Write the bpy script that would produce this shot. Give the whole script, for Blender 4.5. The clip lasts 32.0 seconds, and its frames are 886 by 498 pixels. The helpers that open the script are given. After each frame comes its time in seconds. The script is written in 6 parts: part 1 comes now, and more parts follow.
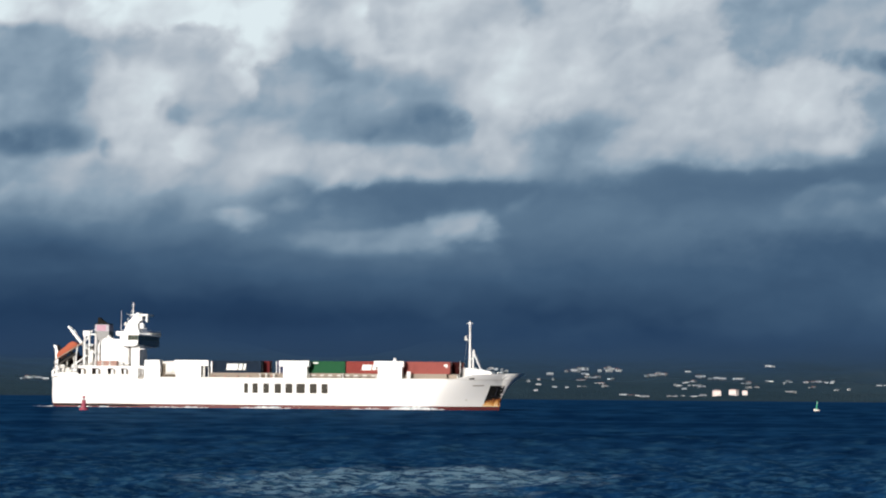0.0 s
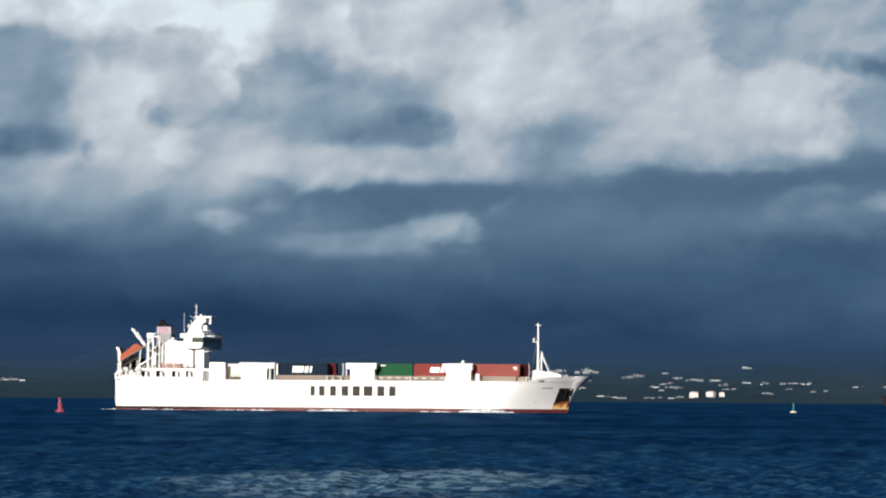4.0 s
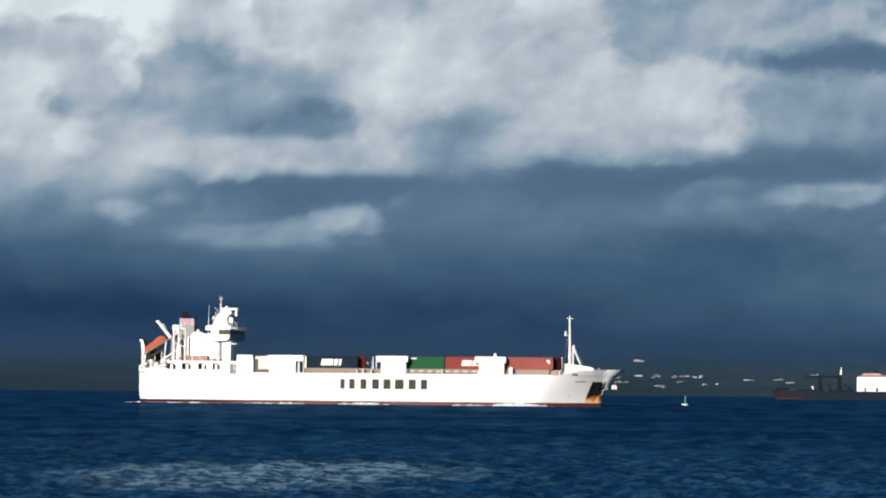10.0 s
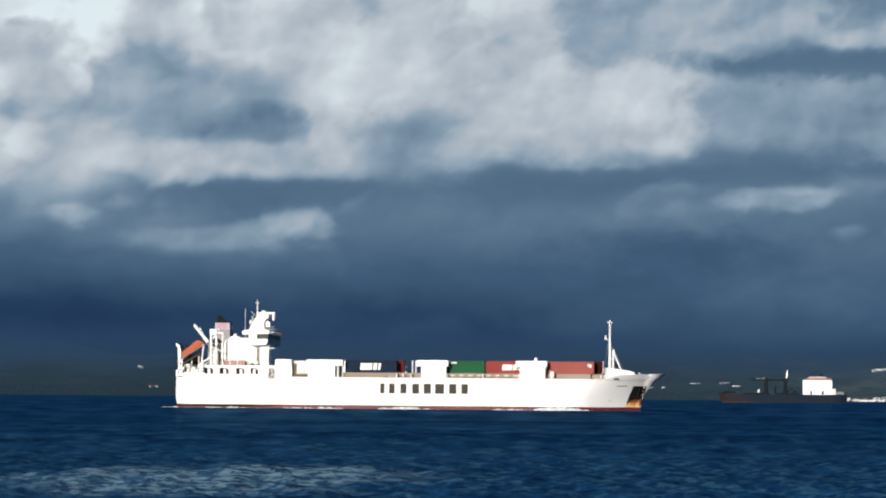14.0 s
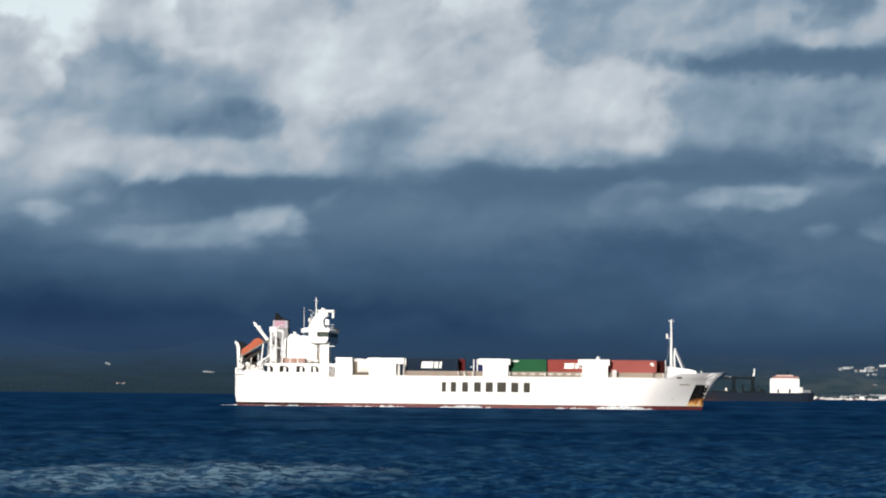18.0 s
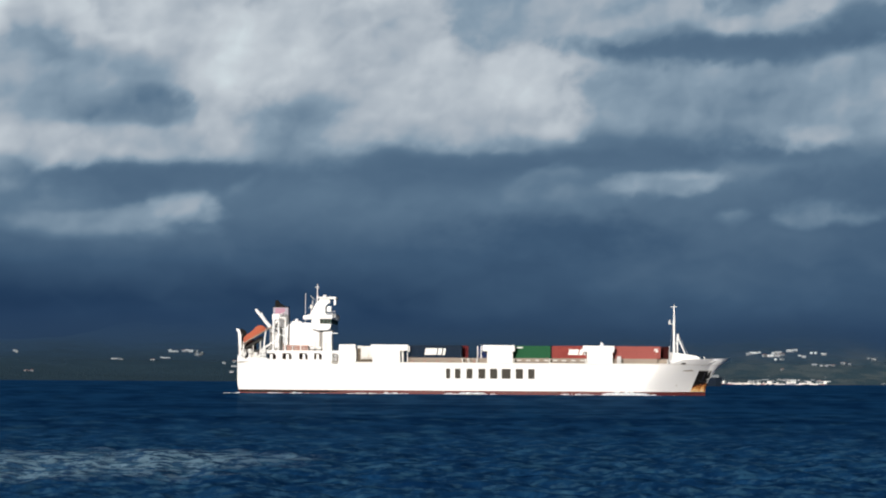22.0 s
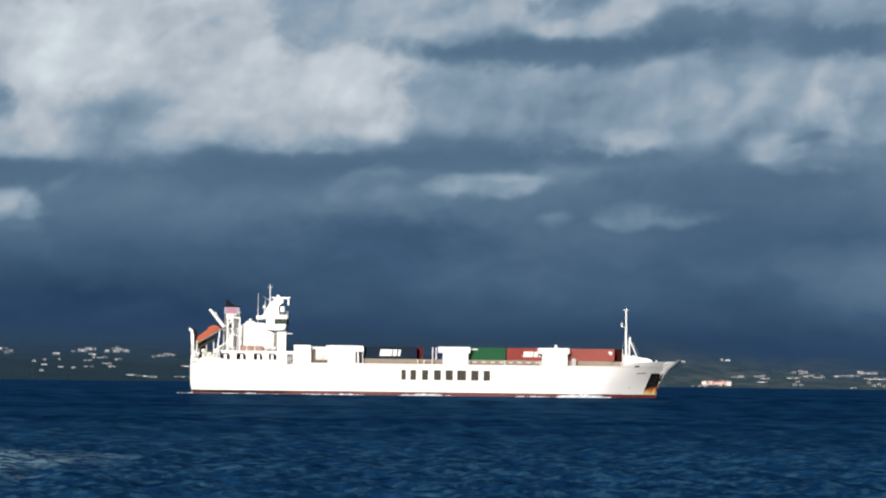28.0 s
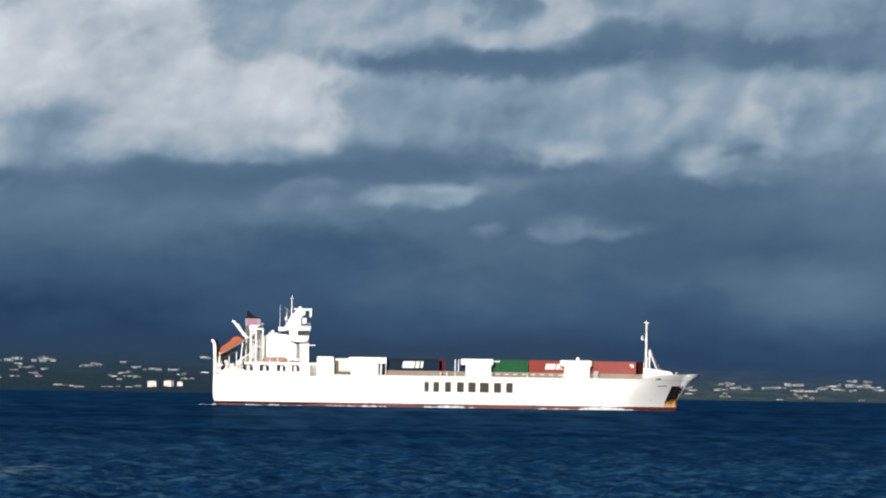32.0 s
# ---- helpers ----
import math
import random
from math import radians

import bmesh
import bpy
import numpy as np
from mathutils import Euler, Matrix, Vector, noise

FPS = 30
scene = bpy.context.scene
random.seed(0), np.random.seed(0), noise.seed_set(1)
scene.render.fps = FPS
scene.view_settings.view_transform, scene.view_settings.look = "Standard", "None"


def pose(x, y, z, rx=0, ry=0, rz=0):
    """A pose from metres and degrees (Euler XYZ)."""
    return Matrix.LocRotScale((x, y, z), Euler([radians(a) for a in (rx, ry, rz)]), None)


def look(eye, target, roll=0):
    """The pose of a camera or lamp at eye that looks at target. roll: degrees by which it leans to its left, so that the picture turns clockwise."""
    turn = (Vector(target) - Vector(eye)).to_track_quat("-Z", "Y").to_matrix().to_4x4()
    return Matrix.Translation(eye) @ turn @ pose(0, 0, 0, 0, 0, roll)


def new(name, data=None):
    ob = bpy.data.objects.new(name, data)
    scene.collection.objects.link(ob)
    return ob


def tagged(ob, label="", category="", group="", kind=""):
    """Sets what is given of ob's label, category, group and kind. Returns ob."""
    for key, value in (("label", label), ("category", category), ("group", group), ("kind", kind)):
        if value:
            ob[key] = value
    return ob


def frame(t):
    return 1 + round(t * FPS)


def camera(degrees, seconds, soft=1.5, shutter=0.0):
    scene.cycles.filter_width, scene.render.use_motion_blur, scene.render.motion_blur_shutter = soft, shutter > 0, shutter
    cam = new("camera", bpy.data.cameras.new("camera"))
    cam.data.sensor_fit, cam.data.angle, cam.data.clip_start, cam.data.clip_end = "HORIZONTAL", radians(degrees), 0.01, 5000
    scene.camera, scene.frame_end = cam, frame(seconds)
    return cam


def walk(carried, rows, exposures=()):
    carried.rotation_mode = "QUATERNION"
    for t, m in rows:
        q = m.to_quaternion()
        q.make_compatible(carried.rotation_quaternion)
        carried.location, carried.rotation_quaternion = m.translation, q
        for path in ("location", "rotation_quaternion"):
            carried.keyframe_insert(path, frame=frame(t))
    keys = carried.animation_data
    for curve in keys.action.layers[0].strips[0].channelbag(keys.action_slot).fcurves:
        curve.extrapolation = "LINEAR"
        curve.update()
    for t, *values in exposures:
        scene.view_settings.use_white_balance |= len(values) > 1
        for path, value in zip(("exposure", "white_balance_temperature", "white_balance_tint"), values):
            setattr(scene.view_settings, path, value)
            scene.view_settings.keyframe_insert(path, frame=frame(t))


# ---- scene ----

EYE = (0.0, 0.0, 3.2)


def aim(bearing, tilt, lean):
    """The pose of the camera on the shore: bearing clockwise from +y, tilt upwards, lean."""
    return pose(*EYE, 90 + tilt, 0, -bearing) @ pose(0, 0, 0, 0, 0, lean)


cam = camera(21.92, 32.0, soft=2.0)
walk(cam, [
    (0.0, aim(-10.520, 3.691, 0.485)),
    (0.5, aim(-10.357, 3.721, 0.483)),
    (1.0, aim(-10.252, 3.692, 0.702)),
    (1.5, aim(-10.237, 3.778, 0.618)),
    (2.0, aim(-10.018, 3.145, 0.505)),
    (2.5, aim(-10.100, 3.304, 0.554)),
    (3.0, aim(-10.113, 3.363, 0.702)),
    (3.5, aim(-10.110, 3.739, 0.500)),
    (5.5, aim(-9.128, 3.680, 0.732)),
    (6.0, aim(-8.754, 3.781, 0.655)),
    (6.5, aim(-8.617, 3.789, 0.478)),
    (7.0, aim(-8.311, 3.614, 0.364)),
    (7.5, aim(-8.062, 3.633, 0.517)),
    (8.0, aim(-8.010, 3.551, 0.387)),
    (8.5, aim(-8.008, 3.560, 0.320)),
    (9.0, aim(-7.884, 3.591, 0.383)),
    (9.5, aim(-7.523, 3.755, 0.478)),
    (10.0, aim(-7.293, 3.571, 0.559)),
    (10.5, aim(-7.225, 3.507, 0.472)),
    (11.0, aim(-7.248, 3.398, 0.460)),
    (11.5, aim(-7.084, 3.661, 0.466)),
    (12.0, aim(-6.897, 4.013, 0.929)),
    (12.5, aim(-6.791, 3.989, 0.836)),
    (13.0, aim(-6.185, 3.487, 0.522)),
    (13.5, aim(-6.014, 3.571, 0.543)),
    (15.5, aim(-5.802, 3.804, 0.226)),
    (16.0, aim(-5.696, 3.748, 0.379)),
    (16.5, aim(-5.378, 3.646, 0.335)),
    (17.0, aim(-5.226, 3.564, 0.329)),
    (17.5, aim(-5.021, 3.573, 0.478)),
    (18.0, aim(-5.174, 3.621, 0.579)),
    (18.5, aim(-4.933, 3.514, 0.351)),
    (19.0, aim(-4.607, 3.813, 0.297)),
    (19.5, aim(-4.266, 3.635, 0.353)),
    (20.0, aim(-3.997, 3.549, 0.305)),
    (20.5, aim(-3.847, 3.559, 0.374)),
    (21.0, aim(-3.812, 3.426, 0.369)),
    (21.5, aim(-3.076, 3.530, 0.378)),
    (22.0, aim(-2.909, 3.290, 0.360)),
    (22.5, aim(-2.683, 3.344, 0.478)),
    (23.0, aim(-2.097, 3.239, 0.447)),
    (23.5, aim(-1.941, 3.360, 0.511)),
    (24.0, aim(-1.403, 3.279, 0.509)),
    (24.5, aim(-1.117, 3.258, 0.463)),
    (25.0, aim(-0.507, 3.275, 0.599)),
    (25.5, aim(-0.169, 3.331, 0.470)),
    (26.0, aim(0.334, 3.445, 0.581)),
    (26.5, aim(0.853, 3.204, 0.673)),
    (28.5, aim(2.009, 3.360, 0.697)),
    (29.0, aim(2.465, 3.351, 0.766)),
    (29.5, aim(3.154, 3.353, 0.972)),
    (30.0, aim(3.369, 3.273, 1.008)),
    (30.5, aim(3.854, 3.666, 0.811)),
    (31.0, aim(3.940, 3.626, 0.814)),
    (31.5, aim(3.614, 3.586, 0.600)),
    (32.0, aim(3.509, 3.627, 0.865)),
], exposures=[(0.0, 0.0), (18.0, 0.0), (21.0, -0.07), (24.0, -0.12), (26.0, -0.08), (28.5, 0.0), (32.0, 0.0)])

# ---- world, sun, exposure ----
SUN_BEARING, SUN_HEIGHT = 197.0, 15.0      # degrees clockwise from +y; above the horizon
world = bpy.data.worlds.new("sky")
scene.world = world
world.use_nodes = True
wn, wl = world.node_tree.nodes, world.node_tree.links
wn.clear()
w_out, w_bg, w_sky = wn.new("ShaderNodeOutputWorld"), wn.new("ShaderNodeBackground"), wn.new("ShaderNodeTexSky")
w_sky.sky_type, w_sky.sun_disc = "NISHITA", False
w_sky.sun_elevation, w_sky.sun_rotation = radians(SUN_HEIGHT), radians(SUN_BEARING)
w_bg.inputs["Strength"].default_value = 0.05
# clear sky on the sun's side, dark storm cloud over the coast
w_way, w_dot, w_edge, w_mix = wn.new("ShaderNodeTexCoord"), wn.new("ShaderNodeVectorMath"), wn.new("ShaderNodeMapRange"), wn.new("ShaderNodeMix")
w_dot.operation, w_mix.data_type, w_edge.interpolation_type = "DOT_PRODUCT", "RGBA", "SMOOTHSTEP"
w_dot.inputs[1].default_value = (0.62, 0.66, 0.42)
w_edge.inputs["From Min"].default_value, w_edge.inputs["From Max"].default_value = -0.7, 0.05
w_mix.inputs[7].default_value = (0.2, 0.34, 0.55, 1)
wl.new(w_way.outputs["Generated"], w_dot.inputs[0])
wl.new(w_dot.outputs["Value"], w_edge.inputs["Value"])
wl.new(w_edge.outputs[0], w_mix.inputs[0])
wl.new(w_sky.outputs[0], w_mix.inputs[6])
wl.new(w_mix.outputs[2], w_bg.inputs[0])
wl.new(w_bg.outputs[0], w_out.inputs[0])

sun_data = bpy.data.lights.new("sun", "SUN")
sun_data.energy, sun_data.angle, sun_data.color = 5.0, radians(0.6), (1.0, 0.945, 0.875)
sun = new("sun", sun_data)
b, h = radians(SUN_BEARING), radians(SUN_HEIGHT)
sun_way = Vector((math.sin(b) * math.cos(h), math.cos(b) * math.cos(h), math.sin(h)))
sun.matrix_world = look(sun_way * 300, (0, 0, 0))


# ---- materials ----
def srgb(r, g, b):
    return tuple((c / 255 / 12.92 if c <= 10 else ((c / 255 + 0.055) / 1.055) ** 2.4) for c in (r, g, b))


class Net:
    """Shortcuts for the nodes of one material."""

    def __init__(self, name):
        self.mat = bpy.data.materials.new(name)
        self.mat.use_nodes = True
        self.nodes, self.links = self.mat.node_tree.nodes, self.mat.node_tree.links
        self.nodes.clear()
        self.out = self.nodes.new("ShaderNodeOutputMaterial")

    def put(self, socket, value):
        if isinstance(value, bpy.types.NodeSocket):
            self.links.new(value, socket)
        elif value is not None:
            socket.default_value = value

    def math(self, op, a, b=None, c=None, clamp=False):
        n = self.nodes.new("ShaderNodeMath")
        n.operation, n.use_clamp = op, clamp
        for s, v in zip(n.inputs, (a, b, c)):
            self.put(s, v)
        return n.outputs[0]

    def vec(self, op, a, b=None, c=None):
        n = self.nodes.new("ShaderNodeVectorMath")
        n.operation = op
        for s, v in zip(n.inputs, (a, b, c)):
            self.put(s, v)
        return n.outputs["Value"] if op in ("LENGTH", "DOT_PRODUCT", "DISTANCE") else n.outputs[0]

    def noise(self, vector, scale, detail=4.0, rough=0.55, distortion=0.0):
        n = self.nodes.new("ShaderNodeTexNoise")
        self.put(n.inputs["Vector"], vector)
        n.inputs["Scale"].default_value, n.inputs["Detail"].default_value = scale, detail
        n.inputs["Roughness"].default_value, n.inputs["Distortion"].default_value = rough, distortion
        return n.outputs

    def span(self, value, a, b, c=0.0, d=1.0, kind="SMOOTHSTEP"):
        n = self.nodes.new("ShaderNodeMapRange")
        n.interpolation_type = kind
        for k, v in (("Value", value), ("From Min", a), ("From Max", b), ("To Min", c), ("To Max", d)):
            self.put(n.inputs[k], v)
        return n.outputs[0]

    def ramp(self, value, stops):
        n = self.nodes.new("ShaderNodeValToRGB")
        self.put(n.inputs[0], value)
        e = n.color_ramp.elements
        while len(e) < len(stops):
            e.new(0.5)
        for el, (pos, col) in zip(e, stops):
            el.position, el.color = pos, (*col, 1)
        return n.outputs[0]

    def mix(self, fac, a, b):
        n = self.nodes.new("ShaderNodeMix")
        n.data_type = "RGBA"
        self.put(n.inputs[0], fac)
        for s, v in ((n.inputs[6], a), (n.inputs[7], b)):
            self.put(s, (*v, 1) if isinstance(v, tuple) else v)
        return n.outputs[2]

    def place(self, kind="Object"):
        return self.nodes.new("ShaderNodeTexCoord").outputs[kind]

    def bump(self, height, strength, distance):
        n = self.nodes.new("ShaderNodeBump")
        n.inputs["Strength"].default_value, n.inputs["Distance"].default_value = strength, distance
        self.put(n.inputs["Height"], height)
        return n.outputs[0]

    def finish(self, color, rough=0.5, metal=0.0, normal=None, spec=0.5):
        n = self.nodes.new("ShaderNodeBsdfPrincipled")
        self.put(n.inputs["Base Color"], (*color, 1) if isinstance(color, tuple) else color)
        self.put(n.inputs["Roughness"], rough)
        self.put(n.inputs["Metallic"], metal)
        self.put(n.inputs["Specular IOR Level"], spec)
        self.put(n.inputs["Normal"], normal)
        self.links.new(n.outputs[0], self.out.inputs[0])
        return self.mat

    def glow(self, color, strength=1.0):
        n = self.nodes.new("ShaderNodeEmission")
        self.put(n.inputs[0], (*color, 1) if isinstance(color, tuple) else color)
        self.put(n.inputs[1], strength)
        self.links.new(n.outputs[0], self.out.inputs[0])
        return self.mat


def paint(name, color, rough=0.45, wear=None, worn=0.0, size=1.0, metal=0.0, vary=0.15, spec=0.5):
    """Painted or bare surface: broad stains, fine grain, and patches of wear."""
    n = Net(name)
    at = n.place()
    broad, fine = n.noise(at, 0.35 / size, 3)[0], n.noise(at, 6 / size, 4)[0]
    shade = n.math("MULTIPLY_ADD", n.math("ADD", n.math("MULTIPLY", broad, 0.65), n.math("MULTIPLY", fine, 0.35)), 2 * vary, 1 - vary)
    col = n.vec("SCALE", tuple(color))
    n.put(col.node.inputs["Scale"], shade)
    if wear:
        streak = n.noise(n.vec("MULTIPLY", at, (1.6, 1.6, 0.22)), 1.3 / size, 5, 0.6)[0]
        col = n.mix(n.span(streak, 0.66 - 0.2 * worn, 0.78 - 0.1 * worn), col, wear)
    return n.finish(col, n.math("MULTIPLY_ADD", fine, 0.2, rough - 0.1), metal, n.bump(fine, 0.15, 0.02 * size), spec)


M = {
    "white": paint("white_ship_paint", (0.81, 0.81, 0.81), 0.4, (0.62, 0.57, 0.50), 0.02, vary=0.05),
    "offwhite": paint("weathered_white_paint", (0.66, 0.65, 0.62), 0.5, (0.36, 0.24, 0.15), 0.25, vary=0.12),
    "boot": paint("red_boot_topping", (0.115, 0.022, 0.020), 0.6, (0.03, 0.02, 0.02), 0.6, vary=0.3),
    "deck": paint("grey_deck_paint", (0.22, 0.20, 0.18), 0.7, (0.15, 0.08, 0.05), 0.4),
    "tan": paint("tan_paint_and_shade", (0.27, 0.22, 0.175), 0.6, (0.24, 0.13, 0.07), 0.4),
    # brown of the deck store's sill, also painted in for shade
    "shaded_brown": paint("shaded_brown_steel", (0.125, 0.10, 0.075), 0.7, (0.22, 0.14, 0.08), 0.3, vary=0.3, spec=0.2),
    "letter": paint("dark_hull_lettering", (0.058, 0.054, 0.046), 0.7, (0.3, 0.29, 0.28), 0.05, spec=0.1),
    "red": paint("brick_red_container", (0.25, 0.052, 0.045), 0.75, (0.12, 0.04, 0.03), 0.2, spec=0.15),
    "red_pale": paint("faded_red_container", (0.30, 0.085, 0.075), 0.75, (0.15, 0.06, 0.05), 0.2, spec=0.15),
    "maroon": paint("maroon_container", (0.10, 0.012, 0.016), 0.75, spec=0.15),
    "green": paint("green_container", (0.018, 0.095, 0.042), 0.75, (0.05, 0.06, 0.04), 0.15, spec=0.15),
    "navy": paint("dark_blue_container", (0.009, 0.020, 0.040), 0.75, (0.05, 0.05, 0.05), 0.15, spec=0.15),
    "blue": paint("blue_container", (0.012, 0.024, 0.085), 0.75, spec=0.15),
    "orange": paint("orange_lifeboat", (0.40, 0.095, 0.045), 0.8),
    "black_and_shade": paint("black_paint_and_shade", (0.012, 0.012, 0.012), 0.8, spec=0.1),
    "slip": paint("dark_red_slipway", (0.035, 0.008, 0.008), 0.9, spec=0.05),
    "black": paint("black_funnel_paint", (0.007, 0.008, 0.012), 0.42),
    "rose": paint("faded_red_funnel_panel", (0.27, 0.09, 0.17), 0.46),
    "lilac": paint("grey_lilac_funnel_band", (0.22, 0.19, 0.25), 0.46),
    "steel": paint("galvanised_steel", (0.42, 0.43, 0.44), 0.45, (0.3, 0.18, 0.1), 0.2, metal=0.4),
    "brown": paint("red_brown_deck_edge", (0.36, 0.19, 0.15), 0.6),
    "dark": paint("dark_paint_and_shade", (0.03, 0.028, 0.026), 0.8),
    "pane_and_shade": paint("window_glass_and_shade", (0.012, 0.028, 0.03), 0.12, vary=0.05),
    "teal": paint("teal_sunshade", (0.02, 0.10, 0.10), 0.5),
    "crane2": paint("dark_crane_paint", (0.008, 0.014, 0.018), 0.8, size=3, spec=0.1),
    "buoy_red": paint("red_buoy_paint", (0.34, 0.06, 0.10), 0.6, size=0.5),
    "buoy_green": paint("green_buoy_paint", (0.02, 0.28, 0.17), 0.5, size=0.5),
    "wall_white": paint("white_house_wall", (0.35, 0.38, 0.42), 0.8, size=4),
    "wall_bright": paint("bright_white_house_wall", (0.62, 0.65, 0.68), 0.8, size=4),
    "wall_pink": paint("pink_house_wall", (0.62, 0.45, 0.42), 0.8, size=4),
    "wall_grey": paint("grey_house_wall", (0.24, 0.27, 0.30), 0.8, size=4, vary=0.3),
    "wall_hotel": paint("pale_pink_hotel_wall", (0.74, 0.66, 0.64), 0.8, size=4),
    "roof_dull": paint("dull_metal_roof", (0.15, 0.17, 0.19), 0.7, size=4, vary=0.3),
    "roof_grey": paint("pale_metal_roof", (0.27, 0.29, 0.32), 0.6, size=4),
    "roof_red": paint("red_tin_roof", (0.24, 0.11, 0.10), 0.6, size=4),
    "sail": paint("white_boat_hull", (0.78, 0.78, 0.76), 0.4, size=2),
}


def sky_material():
    """Cloud on a far curved sheet, glowing by its painted brightness; the map runs in degrees of bearing and height."""
    n = Net("cloud_bank")
    at = n.place("UV")
    cloud_tone = n.nodes.new("ShaderNodeAttribute")
    cloud_tone.attribute_name = "cloud_brightness"
    wisp = n.math("SUBTRACT", n.noise(n.vec("MULTIPLY", at, (1.0, 1.5, 1.0)), 2.6, 3, 0.5, 0.4)[0], 0.5)
    total = n.math("MULTIPLY_ADD", wisp, n.span(cloud_tone.outputs["Fac"], 0.2, 0.6, 0.006, 0.02), cloud_tone.outputs["Fac"])
    col = n.ramp(total, [(0.12, srgb(20, 42, 72)), (0.22, srgb(37, 62, 92)), (0.33, srgb(64, 91, 119)), (0.45, srgb(95, 121, 145)),
                         (0.60, srgb(139, 160, 178)), (0.70, srgb(173, 184, 195)), (0.80, srgb(197, 206, 214)), (0.92, srgb(222, 235, 240))])
    return n.glow(col)


def smooth(v, a, b, c=0.0, d=1.0):
    u = np.clip((v - a) / (b - a), 0, 1)
    return c + (d - c) * u * u * (3 - 2 * u)


def swirl(x, y, octaves, rough, seed):
    """Gradient noise on numpy arrays, about -0.5 to 0.5."""
    rng = np.random.RandomState(seed)
    table, ways = rng.permutation(512), rng.uniform(0, 6.2832, 512)
    total, gain = np.zeros_like(x), 1.0
    for k in range(octaves):
        i, j = np.floor(x).astype(int), np.floor(y).astype(int)
        u, v = x - i, y - j

        def corner(p, q):
            g = ways[table[(table[(i + p) % 512] + j + q) % 512]]
            return np.cos(g) * (u - p) + np.sin(g) * (v - q)
        fu, fv = u * u * u * (u * (u * 6 - 15) + 10), v * v * v * (v * (v * 6 - 15) + 10)
        low = corner(0, 0) * (1 - fu) + corner(1, 0) * fu
        high = corner(0, 1) * (1 - fu) + corner(1, 1) * fu
        total += gain * (low * (1 - fv) + high * fv)
        x, y, gain = x * 2.03 + 17.3, y * 2.03 + 5.1, gain * rough
    return total * 0.75


def cloud_brightness(x, y):
    """Brightness of the cloud at a bearing and height, in degrees: masses, single clouds and billows, warped."""
    lift = smooth(y, 2.6, 6.0, 0.3, 1.0)
    x1, y1 = swirl(x * 1.0, y * 1.3, 2, 0.45, 1), swirl(x * 1.0, y * 1.3, 2, 0.45, 2)
    crimp = smooth(y, 2.6, 5.0, 0.25, 0.5)
    cx, cy = x + 0.9 * crimp * x1, y + 0.4 * crimp * y1
    bx, by = cx + 0.5 * lift * swirl(x * 0.5, y * 0.5, 3, 0.5, 3), cy + 0.28 * lift * swirl(x * 0.5, y * 0.5, 3, 0.5, 4)
    total = smooth(by, 1.8, 4.4, 0.20, 0.40) + smooth(by, 3.6, 8.5, 0.0, 0.25) - 0.004 * (bx + 10) * smooth(by, 3.0, 7.0)
    for bank in CLOUDS:
        for px, py, rx, ry, w in bank:
            ux, uy = (cx, cy) if rx < 1.9 else (bx, by)
            total += smooth(np.hypot((ux - px) / rx, (uy - py) / ry), 0.35 if rx < 1.9 else 0.15, 1.0, w, 0.0)
    shred = swirl(x * 1.3, y * 2.2, 4, 0.55, 30)
    for bank in SHAPES:
        for px, py, rx, up, down, tone, cover, soft in bank:
            far = np.hypot((cx - px) / rx, np.where(cy > py, (cy - py) / up, (cy - py) / down))
            total += (tone - total) * (smooth(far, soft, 1.15, cover, 0.0) if py > 5 else smooth(far + 0.5 * shred, 0.4 * soft, 1.3, cover, 0.0))
    # billows with finely curled edges
    sx = x + 0.55 * crimp * x1 + 0.12 * crimp * swirl(x * 2.6, y * 3.0, 2, 0.5, 5)
    sy = y + 0.30 * crimp * y1 + 0.09 * crimp * swirl(x * 2.6, y * 3.0, 2, 0.5, 6)
    for k, bank in enumerate(STROKES):
        edge = 0.55 * swirl(sx * 1.5, sy * 1.9, 4, 0.6, 20 + k)
        for px, py, rx, ry, turn, tone, cover, soft in bank:
            c, s = math.cos(radians(turn)), math.sin(radians(turn))
            far = np.hypot(((sx - px) * c + (sy - py) * s) / rx, ((sy - py) * c - (sx - px) * s) / ry)
            total += (tone - total) * smooth(far + edge, soft if py > 5 else 0.4 * soft, 1.25 if py > 5 else 1.35, cover, 0.0)
    # relief: puffs lit from the upper left
    full = smooth(total, 0.36, 0.62)
    for size, gain, seed in ((0.45, 0.20, 7), (1.0, 0.10, 8), (2.2, 0.035, 9)):
        d = 0.22 / size
        here = swirl(sx * size, sy * size * 1.15, 2, 0.4, seed)
        over = swirl((sx - 0.7 * d) * size, (sy + 0.7 * d) * size * 1.15, 2, 0.4, seed)
        total += gain * full * (here - over)
    puffs = np.abs(swirl(sx * 0.8, sy * 1.05, 4, 0.5, 34))
    total += 0.06 * full * smooth(y, 4.0, 6.0) * (puffs - 0.11)
    total += smooth(total, 0.4, 0.6, 0.0, 0.014)
    # torn scud in the dark base
    scud = swirl(x * 0.5 + 0.5 * x1, y * 1.25 + 0.4 * y1, 3, 0.42, 31)
    total += 0.055 * smooth(x, 8.0, 14.0) * smooth(y, 0.2, 1.0) * smooth(y, 4.0, 2.0)
    return total + 0.042 * scud * smooth(y, 0.2, 1.4) * smooth(y, 3.4, 6.0, 1.0, 0.3)


